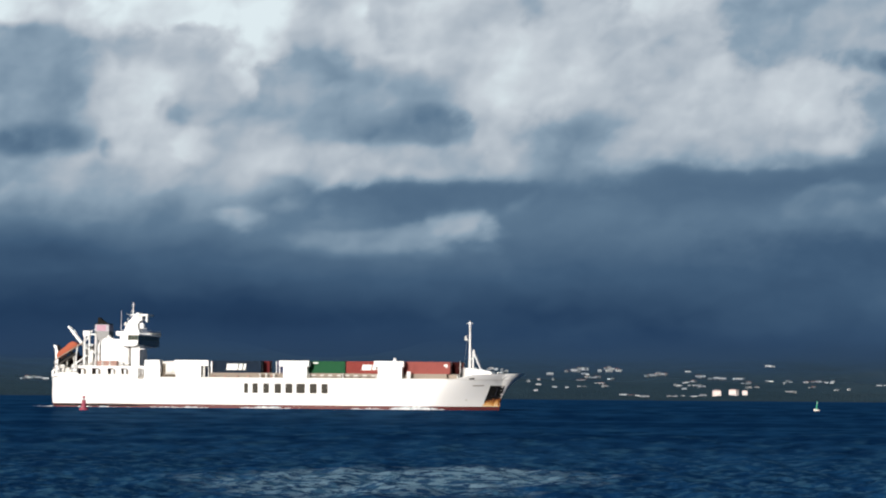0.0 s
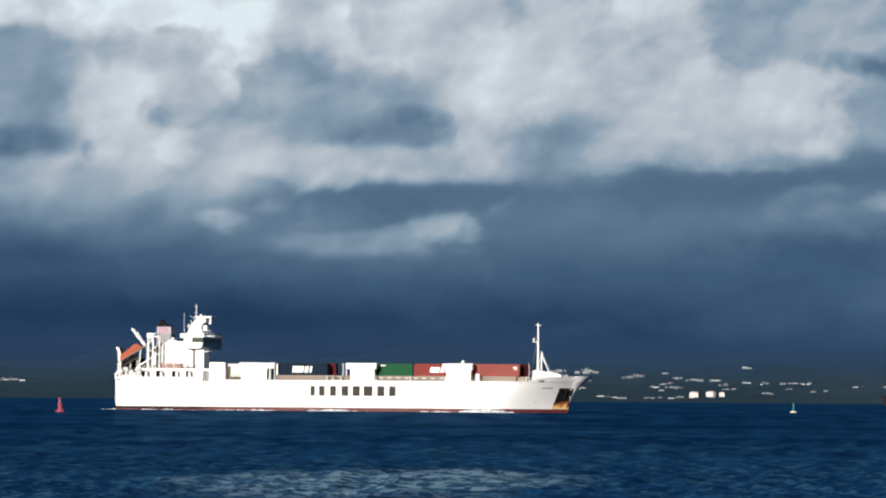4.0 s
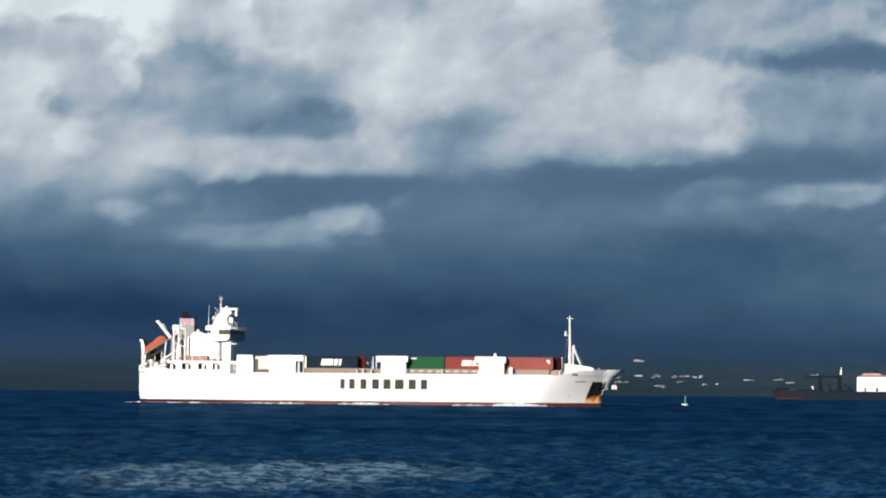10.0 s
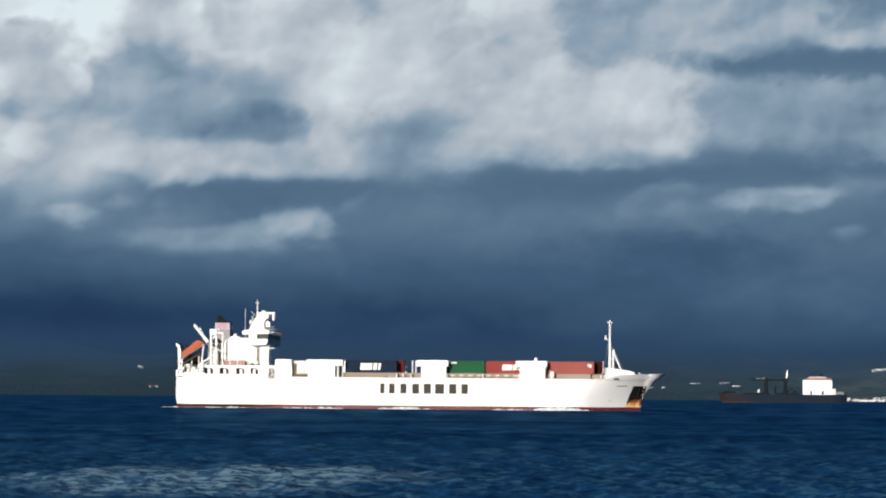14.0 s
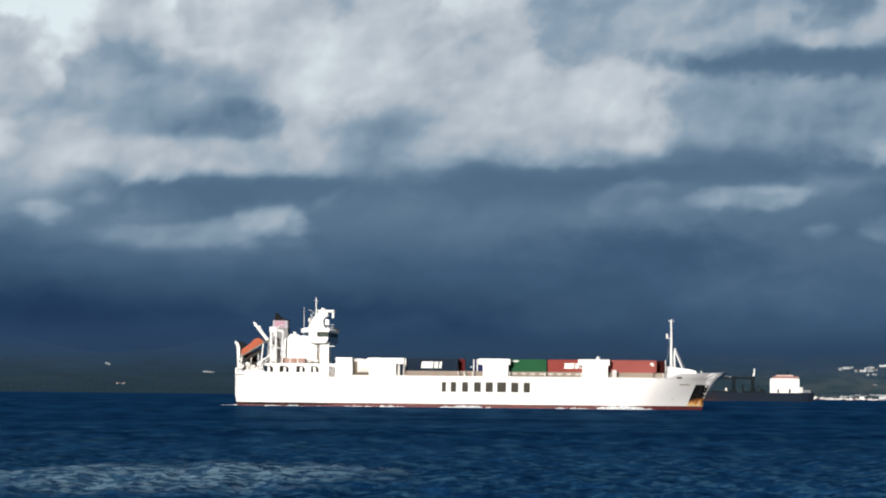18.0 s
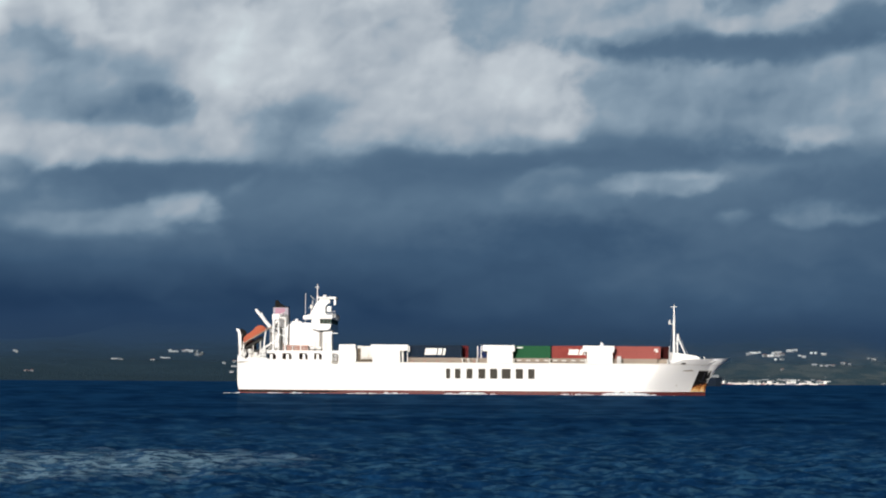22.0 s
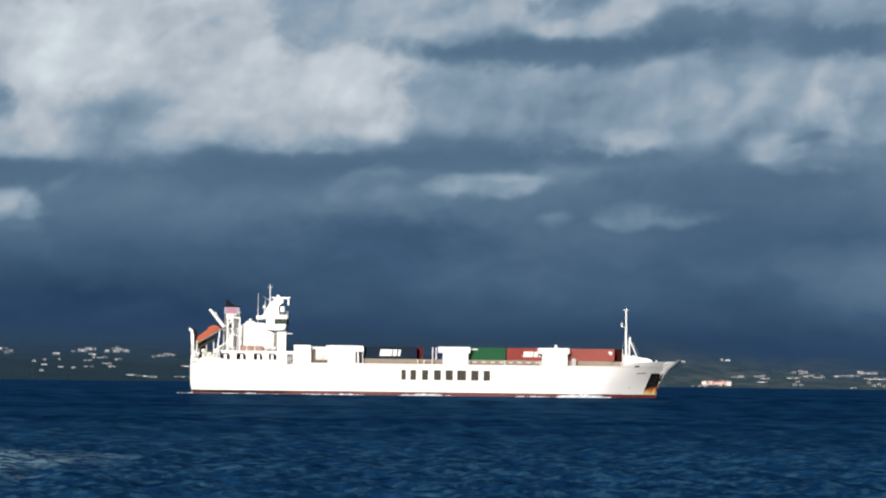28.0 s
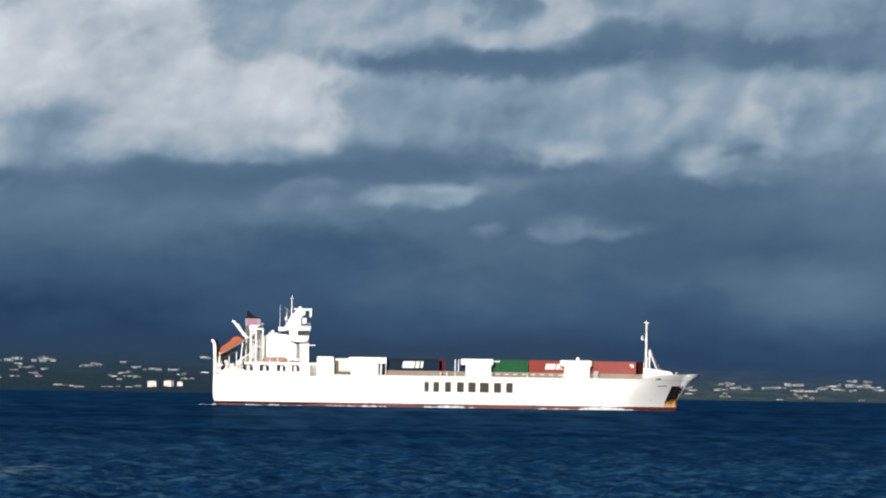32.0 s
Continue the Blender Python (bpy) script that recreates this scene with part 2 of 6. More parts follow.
# Cloud masses: bearing, height, half width, half height (degrees), brightness against the sky round them.
CLOUDS = [[
    (-16.04, 9.56, 5.35, 1.15, 0.176),
    (-21.21, 9.46, 1.34, 0.57, 0.249),
    (-20.77, 7.89, 2.10, 2.10, -0.204),
    (-20.73, 6.29, 1.82, 0.57, -0.157),
    (-18.25, 7.13, 1.53, 1.82, 0.150),
    (-15.45, 8.45, 0.76, 0.86, 0.180),
    (-16.97, 6.32, 1.05, 0.76, 0.110),
    (-12.60, 7.24, 3.82, 1.15, -0.155),
    (-10.75, 6.80, 1.62, 0.65, -0.115),
    (-13.76, 9.05, 1.15, 1.72, -0.154),
    (-12.58, 5.80, 4.97, 0.76, 0.179),
    (-18.08, 5.45, 4.78, 1.05, 0.110),
    (-10.73, 5.21, 4.20, 0.61, -0.075),
    (-12.85, 3.81, 2.87, 0.46, 0.099),
    (-8.90, 8.25, 2.48, 2.68, 0.093),
], [
    (-7.34, 9.24, 2.29, 1.15, 0.090),
    (-10.91, 9.22, 1.34, 0.96, -0.037),
    (-3.10, 7.05, 4.78, 1.62, 0.147),
    (-1.43, 7.52, 1.91, 1.43, 0.102),
    (-4.78, 6.26, 3.25, 0.69, 0.088),
    (-3.94, 9.15, 4.20, 0.96, 0.033),
    (-4.22, 5.23, 6.31, 0.73, -0.087),
    (-1.29, 4.98, 1.34, 0.57, 0.050),
    (-20.68, 3.72, 3.06, 0.76, -0.067),
    (-15.95, 3.66, 2.87, 0.57, -0.031),
    (-0.70, 4.89, 1.72, 0.57, 0.023),
    (1.96, 8.42, 3.34, 0.61, -0.204),
    (2.80, 9.13, 2.48, 0.69, 0.049),
    (2.79, 6.91, 2.48, 1.43, 0.022),
    (6.44, 7.42, 4.59, 1.53, -0.023),
    (3.12, 5.91, 5.73, 0.61, -0.110),
], [
    (7.25, 5.30, 4.20, 0.80, -0.026),
    (5.37, 9.26, 1.34, 0.76, -0.012),
    (4.62, 9.64, 0.61, 0.42, -0.201),
    (5.38, 8.61, 3.44, 0.73, -0.178),
    (10.16, 8.67, 4.97, 0.99, -0.105),
    (10.63, 7.10, 1.18, 1.18, 0.137),
    (9.33, 5.81, 1.43, 0.65, 0.132),
    (6.79, 7.03, 3.82, 1.24, 0.055),
    (12.50, 7.72, 1.34, 1.15, 0.036),
    (12.60, 6.12, 2.29, 1.15, 0.066),
    (11.76, 9.53, 1.53, 0.76, -0.001),
    (6.55, 9.21, 2.29, 0.76, 0.047),
    (-7.67, 8.88, 9.00, 2.00, 0.081),
    (7.19, 2.32, 9.00, 2.00, 0.086),
    (-13.34, 6.45, 9.00, 2.00, 0.046),
    (7.15, 6.47, 9.00, 2.00, 0.057),
    (-7.73, 2.34, 9.00, 2.00, 0.038),
    (-13.37, 9.21, 5.50, 1.80, 0.057),
], [
    (-18.83, 4.97, 5.50, 1.80, 0.061),
    (-2.24, 5.11, 9.00, 2.00, 0.037),
    (-20.69, 7.66, 2.20, 1.50, 0.074),
    (-7.64, 7.53, 3.50, 1.60, 0.040),
    (-13.30, 3.68, 5.50, 1.80, 0.043),
    (-3.95, 6.28, 2.20, 1.50, -0.046),
    (9.01, 3.72, 5.50, 1.80, -0.036),
    (-7.76, 9.25, 2.20, 1.50, -0.051),
    (-15.17, 6.42, 2.20, 1.50, 0.056),
    (-13.35, 7.83, 3.50, 1.60, 0.038),
    (12.66, 2.37, 2.20, 1.50, 0.043),
    (5.28, 9.21, 2.20, 1.50, 0.045),
    (7.12, 9.22, 2.20, 1.50, -0.042),
    (12.65, 5.11, 5.50, 1.80, 0.031),
    (-0.41, 7.83, 2.20, 1.50, 0.029),
    (1.54, 9.16, 3.50, 1.60, 0.030),
    (-11.46, 5.09, 2.20, 1.50, -0.037),
    (-0.20, 2.21, 5.50, 1.80, 0.021),
    (-2.23, 9.22, 2.20, 1.50, -0.029),
], [
    (-18.90, 9.07, 3.50, 1.60, 0.026),
    (1.20, 2.00, 8.00, 1.70, 0.060),
    (12.00, 2.70, 5.00, 1.50, 0.075),
]]

# Single clouds and gaps with an edge: bearing, height, half width, height above, depth below, brightness, cover, softness.
SHAPES = [[
    (-20.70, 7.75, 1.06, 1.49, 1.42, 0.50, 0.70, 0.60),
    (-20.53, 6.26, 0.99, 0.28, 0.25, 0.40, 0.75, 0.50),
    (-18.39, 7.12, 0.85, 1.06, 1.06, 0.70, 0.70, 0.50),
    (-16.97, 6.20, 0.34, 0.36, 0.30, 0.78, 0.75, 0.20),
    (-15.53, 8.45, 0.35, 0.64, 0.50, 0.80, 0.70, 0.45),
    (-16.04, 9.63, 1.27, 0.42, 0.50, 0.84, 0.60, 0.40),
    (-17.38, 5.33, 4.67, 0.71, 0.71, 0.57, 0.50, 0.20),
    (-14.87, 7.34, 1.56, 0.85, 0.71, 0.56, 0.50, 0.20),
    (-12.60, 7.52, 2.12, 0.99, 0.92, 0.52, 0.70, 0.30),
    (-10.89, 6.90, 1.20, 0.40, 0.45, 0.46, 0.70, 0.40),
    (-10.45, 5.07, 2.90, 0.35, 0.42, 0.42, 0.60, 0.30),
], [
    (10.81, 8.62, 2.12, 0.85, 0.57, 0.39, 0.60, 0.20),
    (10.67, 6.81, 0.64, 0.99, 0.57, 0.60, 0.70, 0.30),
    (9.50, 5.84, 0.64, 0.42, 0.42, 0.53, 0.70, 0.10),
    (10.61, 5.95, 0.71, 0.40, 0.40, 0.46, 0.60, 0.30),
    (11.92, 7.50, 0.99, 0.57, 0.85, 0.52, 0.50, 0.20),
    (10.26, 5.28, 2.83, 0.42, 0.42, 0.40, 0.60, 0.20),
    (-4.48, 6.82, 1.98, 1.42, 0.92, 0.68, 0.70, 0.35),
    (-2.49, 6.98, 2.12, 1.42, 1.06, 0.74, 0.80, 0.45),
    (-0.93, 7.14, 1.27, 1.20, 1.20, 0.77, 0.90, 0.55),
    (-6.75, 6.78, 0.99, 0.57, 0.71, 0.47, 0.50, 0.20),
    (-7.90, 8.16, 1.84, 1.84, 1.56, 0.72, 0.60, 0.30),
], [
    (-9.13, 6.17, 1.27, 0.71, 0.78, 0.66, 0.70, 0.40),
    (-12.74, 5.87, 0.85, 0.57, 0.71, 0.74, 0.80, 0.50),
    (-11.08, 6.06, 0.99, 0.35, 0.50, 0.58, 0.60, 0.30),
    (5.15, 8.39, 2.83, 0.64, 0.42, 0.39, 0.42, 0.10),
    (6.97, 8.92, 1.42, 0.64, 0.57, 0.38, 0.42, 0.10),
    (-0.09, 9.25, 1.98, 0.57, 0.64, 0.70, 0.70, 0.40),
    (4.17, 9.17, 1.98, 0.57, 0.45, 0.68, 0.75, 0.50),
    (1.06, 8.34, 1.42, 0.50, 0.35, 0.38, 0.55, 0.10),
    (4.31, 9.51, 0.35, 0.14, 0.17, 0.40, 0.40, 0.00),
    (2.62, 7.29, 2.83, 0.85, 0.71, 0.50, 0.50, 0.20),
    (5.58, 6.85, 1.98, 0.99, 1.06, 0.53, 0.60, 0.30),
], [
    (5.86, 6.18, 0.78, 0.28, 0.31, 0.66, 0.70, 0.35),
    (7.94, 7.38, 0.85, 1.13, 0.85, 0.55, 0.50, 0.20),
    (-1.20, 5.58, 5.38, 0.28, 0.71, 0.37, 0.70, 0.30),
    (-12.03, 4.85, 1.70, 0.57, 0.50, 0.41, 0.70, 0.30),
    (-6.86, 4.81, 3.54, 0.57, 0.71, 0.42, 0.50, 0.20),
    (-0.49, 5.23, 1.27, 0.23, 0.28, 0.51, 0.70, 0.10),
    (-1.48, 4.73, 0.42, 0.25, 0.23, 0.46, 0.50, 0.30),
    (2.07, 5.00, 1.15, 0.37, 0.34, 0.64, 0.80, 0.30),
    (3.69, 4.19, 0.54, 0.17, 0.20, 0.50, 0.80, 0.30),
    (6.97, 4.22, 1.13, 0.23, 0.25, 0.44, 0.60, 0.20),
    (5.58, 4.19, 0.85, 0.34, 0.28, 0.60, 0.80, 0.25),
], [
    (-11.60, 3.95, 2.41, 0.37, 0.40, 0.53, 0.85, 0.10),
    (-9.51, 3.78, 0.57, 0.21, 0.21, 0.45, 0.60, 0.30),
    (-10.15, 4.33, 0.80, 0.45, 0.40, 0.66, 0.85, 0.20),
    (-0.76, 3.75, 3.26, 0.71, 0.85, 0.27, 0.50, 0.10),
    (-15.78, 4.57, 0.62, 0.25, 0.27, 0.68, 0.90, 0.30),
    (-17.55, 7.23, 0.38, 0.36, 0.36, 0.48, 0.50, 0.00),
    (-18.96, 6.17, 0.29, 0.36, 0.36, 0.48, 0.50, 0.00),
    (1.22, 4.87, 1.06, 0.20, 0.24, 0.54, 0.75, 0.10),
    (2.84, 5.03, 0.68, 0.28, 0.28, 0.57, 0.75, 0.20),
    (0.37, 5.00, 0.71, 0.17, 0.20, 0.47, 0.60, 0.10),
    (-9.52, 4.09, 0.64, 0.31, 0.34, 0.53, 0.75, 0.15),
], [
    (-11.05, 4.03, 1.20, 0.21, 0.25, 0.54, 0.75, 0.10),
    (6.55, 4.11, 1.06, 0.18, 0.21, 0.50, 0.70, 0.10),
    (5.02, 4.13, 0.42, 0.23, 0.23, 0.54, 0.70, 0.20),
    (-15.96, 4.51, 0.99, 0.17, 0.20, 0.52, 0.60, 0.10),
    (-16.69, 6.39, 0.28, 0.28, 0.23, 0.72, 0.60, 0.10),
    (-17.18, 6.03, 0.40, 0.20, 0.20, 0.72, 0.60, 0.10),
]]

# Billows and gaps drawn over them, tilted: bearing, height, half length, half width, tilt, brightness, cover, softness.
STROKES = [[
    (-20.76, 7.73, 1.34, 1.56, -20, 0.55, 0.75, 0.40),
    (-20.32, 6.29, 1.06, 0.37, -8, 0.47, 0.75, 0.05),
    (-18.26, 7.53, 0.78, 0.85, 15, 0.80, 0.80, 0.35),
    (-18.67, 7.10, 0.78, 0.35, 10, 0.78, 0.60, 0.30),
    (-18.97, 6.14, 0.17, 0.37, 25, 0.54, 0.75, 0.10),
    (-17.81, 6.28, 1.13, 0.85, 10, 0.74, 0.60, 0.30),
    (-18.15, 9.34, 1.98, 0.64, 0, 0.86, 0.70, 0.40),
    (-16.46, 9.60, 1.27, 0.50, 0, 0.93, 0.80, 0.40),
    (-21.21, 9.49, 0.99, 0.35, 0, 0.86, 0.70, 0.30),
    (-19.60, 5.12, 2.83, 0.64, 0, 0.57, 0.45, 0.20),
    (-17.30, 9.57, 2.12, 0.64, -3, 0.90, 0.75, 0.50),
], [
    (-17.55, 8.66, 1.84, 0.57, 5, 0.64, 0.65, 0.20),
    (-16.59, 9.05, 0.85, 0.28, 0, 0.62, 0.60, 0.30),
    (-15.25, 8.27, 0.31, 0.78, -28, 0.87, 0.85, 0.30),
    (-15.51, 7.70, 0.35, 0.28, -20, 0.80, 0.60, 0.20),
    (-18.01, 7.81, 0.45, 0.51, 0, 0.80, 0.75, 0.45),
    (-17.16, 7.01, 0.31, 0.57, -10, 0.54, 0.80, 0.05),
    (-16.93, 6.30, 0.57, 0.40, 10, 0.82, 0.80, 0.35),
    (-16.42, 7.74, 0.85, 0.64, 0, 0.67, 0.60, 0.20),
    (-13.80, 9.23, 0.71, 0.85, 25, 0.66, 0.60, 0.30),
    (-13.37, 9.10, 0.37, 0.99, 25, 0.74, 0.55, 0.20),
    (-11.96, 9.56, 0.64, 0.85, 10, 0.64, 0.65, 0.40),
], [
    (-10.83, 9.74, 0.85, 0.64, 10, 0.80, 0.60, 0.30),
    (-10.67, 8.90, 0.78, 0.35, 5, 0.69, 0.60, 0.30),
    (-12.76, 7.44, 2.69, 1.06, -12, 0.56, 0.80, 0.20),
    (-14.18, 7.89, 1.13, 0.71, 15, 0.61, 0.60, 0.20),
    (-10.70, 6.82, 1.56, 0.51, 3, 0.50, 0.70, 0.10),
    (-12.75, 6.95, 0.85, 0.42, 0, 0.50, 0.60, 0.20),
    (-9.66, 8.08, 0.99, 1.84, 28, 0.76, 0.70, 0.30),
    (-9.34, 6.54, 0.50, 0.99, 20, 0.71, 0.70, 0.30),
    (-8.10, 8.67, 1.56, 1.56, 35, 0.79, 0.60, 0.25),
    (-8.98, 9.85, 1.56, 0.57, 20, 0.70, 0.55, 0.30),
    (-8.26, 9.79, 0.42, 0.64, 20, 0.60, 0.60, 0.20),
], [
    (-13.43, 5.80, 1.34, 0.54, -6, 0.69, 0.80, 0.45),
    (-12.72, 5.61, 0.50, 0.40, 15, 0.73, 0.60, 0.30),
    (-10.68, 5.94, 1.56, 0.40, -4, 0.63, 0.75, 0.40),
    (-7.35, 6.22, 1.98, 0.59, 25, 0.55, 0.35, 0.00),
], [
    (-5.65, 7.30, 0.42, 0.57, 30, 0.63, 0.50, 0.10),
    (-7.11, 8.97, 0.85, 1.27, 30, 0.75, 0.50, 0.20),
    (-4.91, 9.91, 1.20, 0.59, 0, 0.84, 0.85, 0.45),
    (-7.12, 9.53, 0.64, 0.50, 0, 0.77, 0.50, 0.30),
    (-4.89, 8.86, 0.35, 0.31, 0, 0.63, 0.60, 0.20),
    (-2.98, 9.43, 0.78, 1.20, 5, 0.53, 0.80, 0.30),
    (-0.57, 9.22, 1.84, 0.59, 4, 0.62, 0.80, 0.35),
    (1.25, 9.63, 0.85, 0.57, 5, 0.59, 0.60, 0.20),
    (1.67, 8.35, 2.69, 0.42, 0, 0.41, 0.85, 0.25),
    (3.75, 9.67, 0.85, 0.64, 0, 0.43, 0.80, 0.30),
    (3.20, 8.99, 0.71, 0.31, 0, 0.58, 0.60, 0.30),
], [
    (-3.96, 8.16, 0.78, 0.45, 10, 0.72, 0.75, 0.40),
    (-2.81, 6.91, 2.12, 0.96, 3, 0.71, 0.80, 0.50),
    (-1.47, 7.62, 0.92, 0.88, 8, 0.77, 0.85, 0.50),
    (-0.70, 7.13, 0.78, 0.92, 0, 0.74, 0.70, 0.35),
    (-0.20, 6.71, 0.57, 0.57, 0, 0.68, 0.60, 0.30),
    (-4.02, 7.04, 0.57, 0.42, 20, 0.62, 0.60, 0.10),
    (-2.74, 7.40, 0.85, 0.50, 15, 0.74, 0.50, 0.20),
    (-5.36, 6.32, 1.84, 0.54, 5, 0.65, 0.70, 0.30),
    (-2.66, 6.20, 0.28, 0.31, 0, 0.62, 0.50, 0.00),
    (1.68, 7.06, 2.12, 0.99, 0, 0.52, 0.60, 0.20),
    (0.43, 7.27, 0.85, 0.71, 0, 0.55, 0.50, 0.20),
], [
    (4.59, 9.23, 1.70, 0.64, -3, 0.63, 0.75, 0.50),
    (5.66, 9.45, 0.64, 0.74, 0, 0.67, 0.85, 0.50),
    (4.52, 9.79, 0.48, 0.45, 20, 0.48, 0.80, 0.10),
    (0.89, 8.76, 2.12, 0.42, 5, 0.63, 0.50, 0.30),
    (7.44, 8.97, 2.26, 0.64, 5, 0.42, 0.75, 0.30),
    (8.92, 9.53, 0.64, 0.54, 0, 0.56, 0.70, 0.20),
    (10.96, 9.38, 1.34, 0.64, 0, 0.58, 0.60, 0.30),
    (13.33, 8.87, 1.56, 0.85, 0, 0.46, 0.60, 0.30),
    (4.04, 8.14, 2.40, 0.31, 3, 0.41, 0.75, 0.30),
    (11.53, 8.30, 2.69, 0.28, -2, 0.43, 0.70, 0.30),
    (7.10, 7.56, 1.56, 0.88, 12, 0.57, 0.75, 0.30),
], [
    (7.57, 7.22, 0.54, 0.40, -30, 0.63, 0.70, 0.20),
    (4.63, 6.63, 2.26, 0.85, 8, 0.54, 0.60, 0.30),
], [
    (5.63, 6.13, 1.27, 0.42, 3, 0.64, 0.80, 0.00),
    (6.90, 6.51, 1.56, 0.50, -10, 0.55, 0.55, 0.20),
    (10.56, 6.77, 0.93, 0.74, -15, 0.65, 0.80, 0.10),
    (10.90, 7.71, 0.74, 0.64, 25, 0.58, 0.70, 0.30),
    (12.23, 7.70, 0.71, 0.59, -20, 0.57, 0.75, 0.30),
    (11.54, 6.80, 0.85, 0.57, 0, 0.49, 0.50, 0.20),
    (13.68, 6.72, 0.99, 0.64, 0, 0.58, 0.75, 0.35),
    (9.33, 5.93, 0.92, 0.24, 24, 0.60, 0.85, 0.30),
    (10.14, 6.21, 0.71, 0.17, 5, 0.44, 0.60, 0.20),
    (9.76, 5.47, 1.06, 0.18, -3, 0.53, 0.75, 0.30),
    (12.37, 5.54, 2.26, 0.57, 0, 0.46, 0.55, 0.20),
], [
    (8.18, 5.04, 3.68, 0.48, 0, 0.37, 0.60, 0.30),
    (-0.18, 5.14, 1.13, 0.17, 8, 0.45, 0.60, 0.20),
    (-1.38, 4.81, 0.37, 0.45, -35, 0.47, 0.60, 0.20),
    (1.95, 4.98, 1.34, 0.31, 3, 0.61, 0.80, 0.10),
    (3.74, 4.15, 0.37, 0.24, 10, 0.45, 0.70, 0.00),
    (5.72, 4.32, 1.13, 0.28, 3, 0.51, 0.75, 0.00),
    (5.30, 4.12, 0.71, 0.28, 0, 0.49, 0.60, 0.30),
    (-2.10, 9.11, 0.85, 0.99, 25, 0.56, 0.60, 0.30),
    (-5.88, 8.63, 0.99, 1.13, 10, 0.64, 0.50, 0.20),
    (-7.21, 6.22, 1.70, 0.85, -25, 0.52, 0.60, 0.10),
    (-15.64, 4.48, 0.78, 0.34, 0, 0.59, 0.70, 0.00),
], [
    (-14.46, 4.75, 0.57, 0.20, 8, 0.57, 0.70, 0.20),
    (-10.01, 4.35, 0.82, 0.37, 3, 0.67, 0.80, 0.10),
    (-10.86, 4.22, 0.85, 0.23, 8, 0.62, 0.75, 0.30),
    (-12.40, 3.98, 1.70, 0.20, 6, 0.52, 0.70, 0.20),
    (-10.73, 5.02, 2.97, 0.45, 2, 0.39, 0.70, 0.30),
    (-8.60, 4.85, 0.50, 0.17, 30, 0.47, 0.70, 0.10),
    (-1.38, 5.16, 0.92, 0.17, 22, 0.48, 0.70, 0.20),
    (-1.17, 4.74, 0.37, 0.37, 20, 0.44, 0.60, 0.20),
    (1.97, 5.05, 1.41, 0.31, 2, 0.59, 0.80, 0.10),
    (2.38, 5.16, 0.71, 0.13, 0, 0.66, 0.70, 0.20),
    (-4.54, 9.47, 1.70, 0.71, 20, 0.79, 0.50, 0.10),
], [
    (4.09, 9.64, 0.59, 0.48, 0, 0.46, 0.70, 0.20),
    (3.80, 8.36, 2.55, 0.37, 0, 0.41, 0.60, 0.20),
    (-10.38, 9.54, 1.56, 0.71, 0, 0.72, 0.40, 0.10),
]]


# ---- mesh helpers ----
def mesh_of(name, verts, faces, smooth=False):
    me = bpy.data.meshes.new(name)
    me.from_pydata([tuple(v) for v in verts], [], [tuple(f) for f in faces])
    if smooth:
        me.shade_smooth()
    me.update()
    return me


def big_grid(name, points, rows, cols, wrap=False):
    """A smooth sheet from rows x cols points, in one pass."""
    r, c = np.meshgrid(np.arange(rows - 1), np.arange(cols if wrap else cols - 1), indexing="ij")
    d = (c + 1) % cols
    quads = np.stack([r * cols + c, r * cols + d, (r + 1) * cols + d, (r + 1) * cols + c], -1).reshape(-1, 4)
    me = bpy.data.meshes.new(name)
    me.vertices.add(rows * cols)
    me.vertices.foreach_set("co", np.asarray(points, dtype=np.float32).ravel())
    me.loops.add(quads.size)
    me.loops.foreach_set("vertex_index", quads.ravel().astype(np.int32))
    me.polygons.add(len(quads))
    me.polygons.foreach_set("loop_start", np.arange(0, quads.size, 4, dtype=np.int32))
    me.update(calc_edges=True)
    me.shade_smooth()
    return me


def part(name, bm, material, parent=None, label=""):
    """Links a bmesh (or mesh) as one mesh object under a thing or a part."""
    if isinstance(bm, bmesh.types.BMesh):
        me = bpy.data.meshes.new(name)
        bm.to_mesh(me)
        bm.free()
    else:
        me = bm
    me.materials.clear()
    me.materials.append(material)
    ob = new(name, me)
    if parent:
        ob.parent = parent
    return tagged(ob, label)


def box(bm, x0, x1, y0, y1, z0, z1, bevel=0.0, turn=None):
    """A box, its edges rounded, added to bm."""
    m = Matrix.Translation(((x0 + x1) / 2, (y0 + y1) / 2, (z0 + z1) / 2)) @ Matrix.Diagonal((x1 - x0, y1 - y0, z1 - z0, 1))
    made = bmesh.ops.create_cube(bm, size=1, matrix=m)["verts"]
    if bevel:
        edges = list({e for v in made for e in v.link_edges})
        made = list({v for f in bmesh.ops.bevel(bm, geom=edges, offset=bevel, segments=2, profile=0.6, affect="EDGES")["faces"] for v in f.verts} | {v for v in made if v.is_valid})
    if turn:
        bmesh.ops.transform(bm, matrix=turn, verts=made)
    return bm


def rod(bm, a, b, r0, r1=None, sides=10):
    """A round bar from a to b, tapered from r0 to r1."""
    a, b = Vector(a), Vector(b)
    m = Matrix.Translation((a + b) / 2) @ (b - a).to_track_quat("Z", "Y").to_matrix().to_4x4()
    bmesh.ops.create_cone(bm, cap_ends=True, segments=sides, radius1=r0, radius2=r0 if r1 is None else r1, depth=(b - a).length, matrix=m)
    return bm


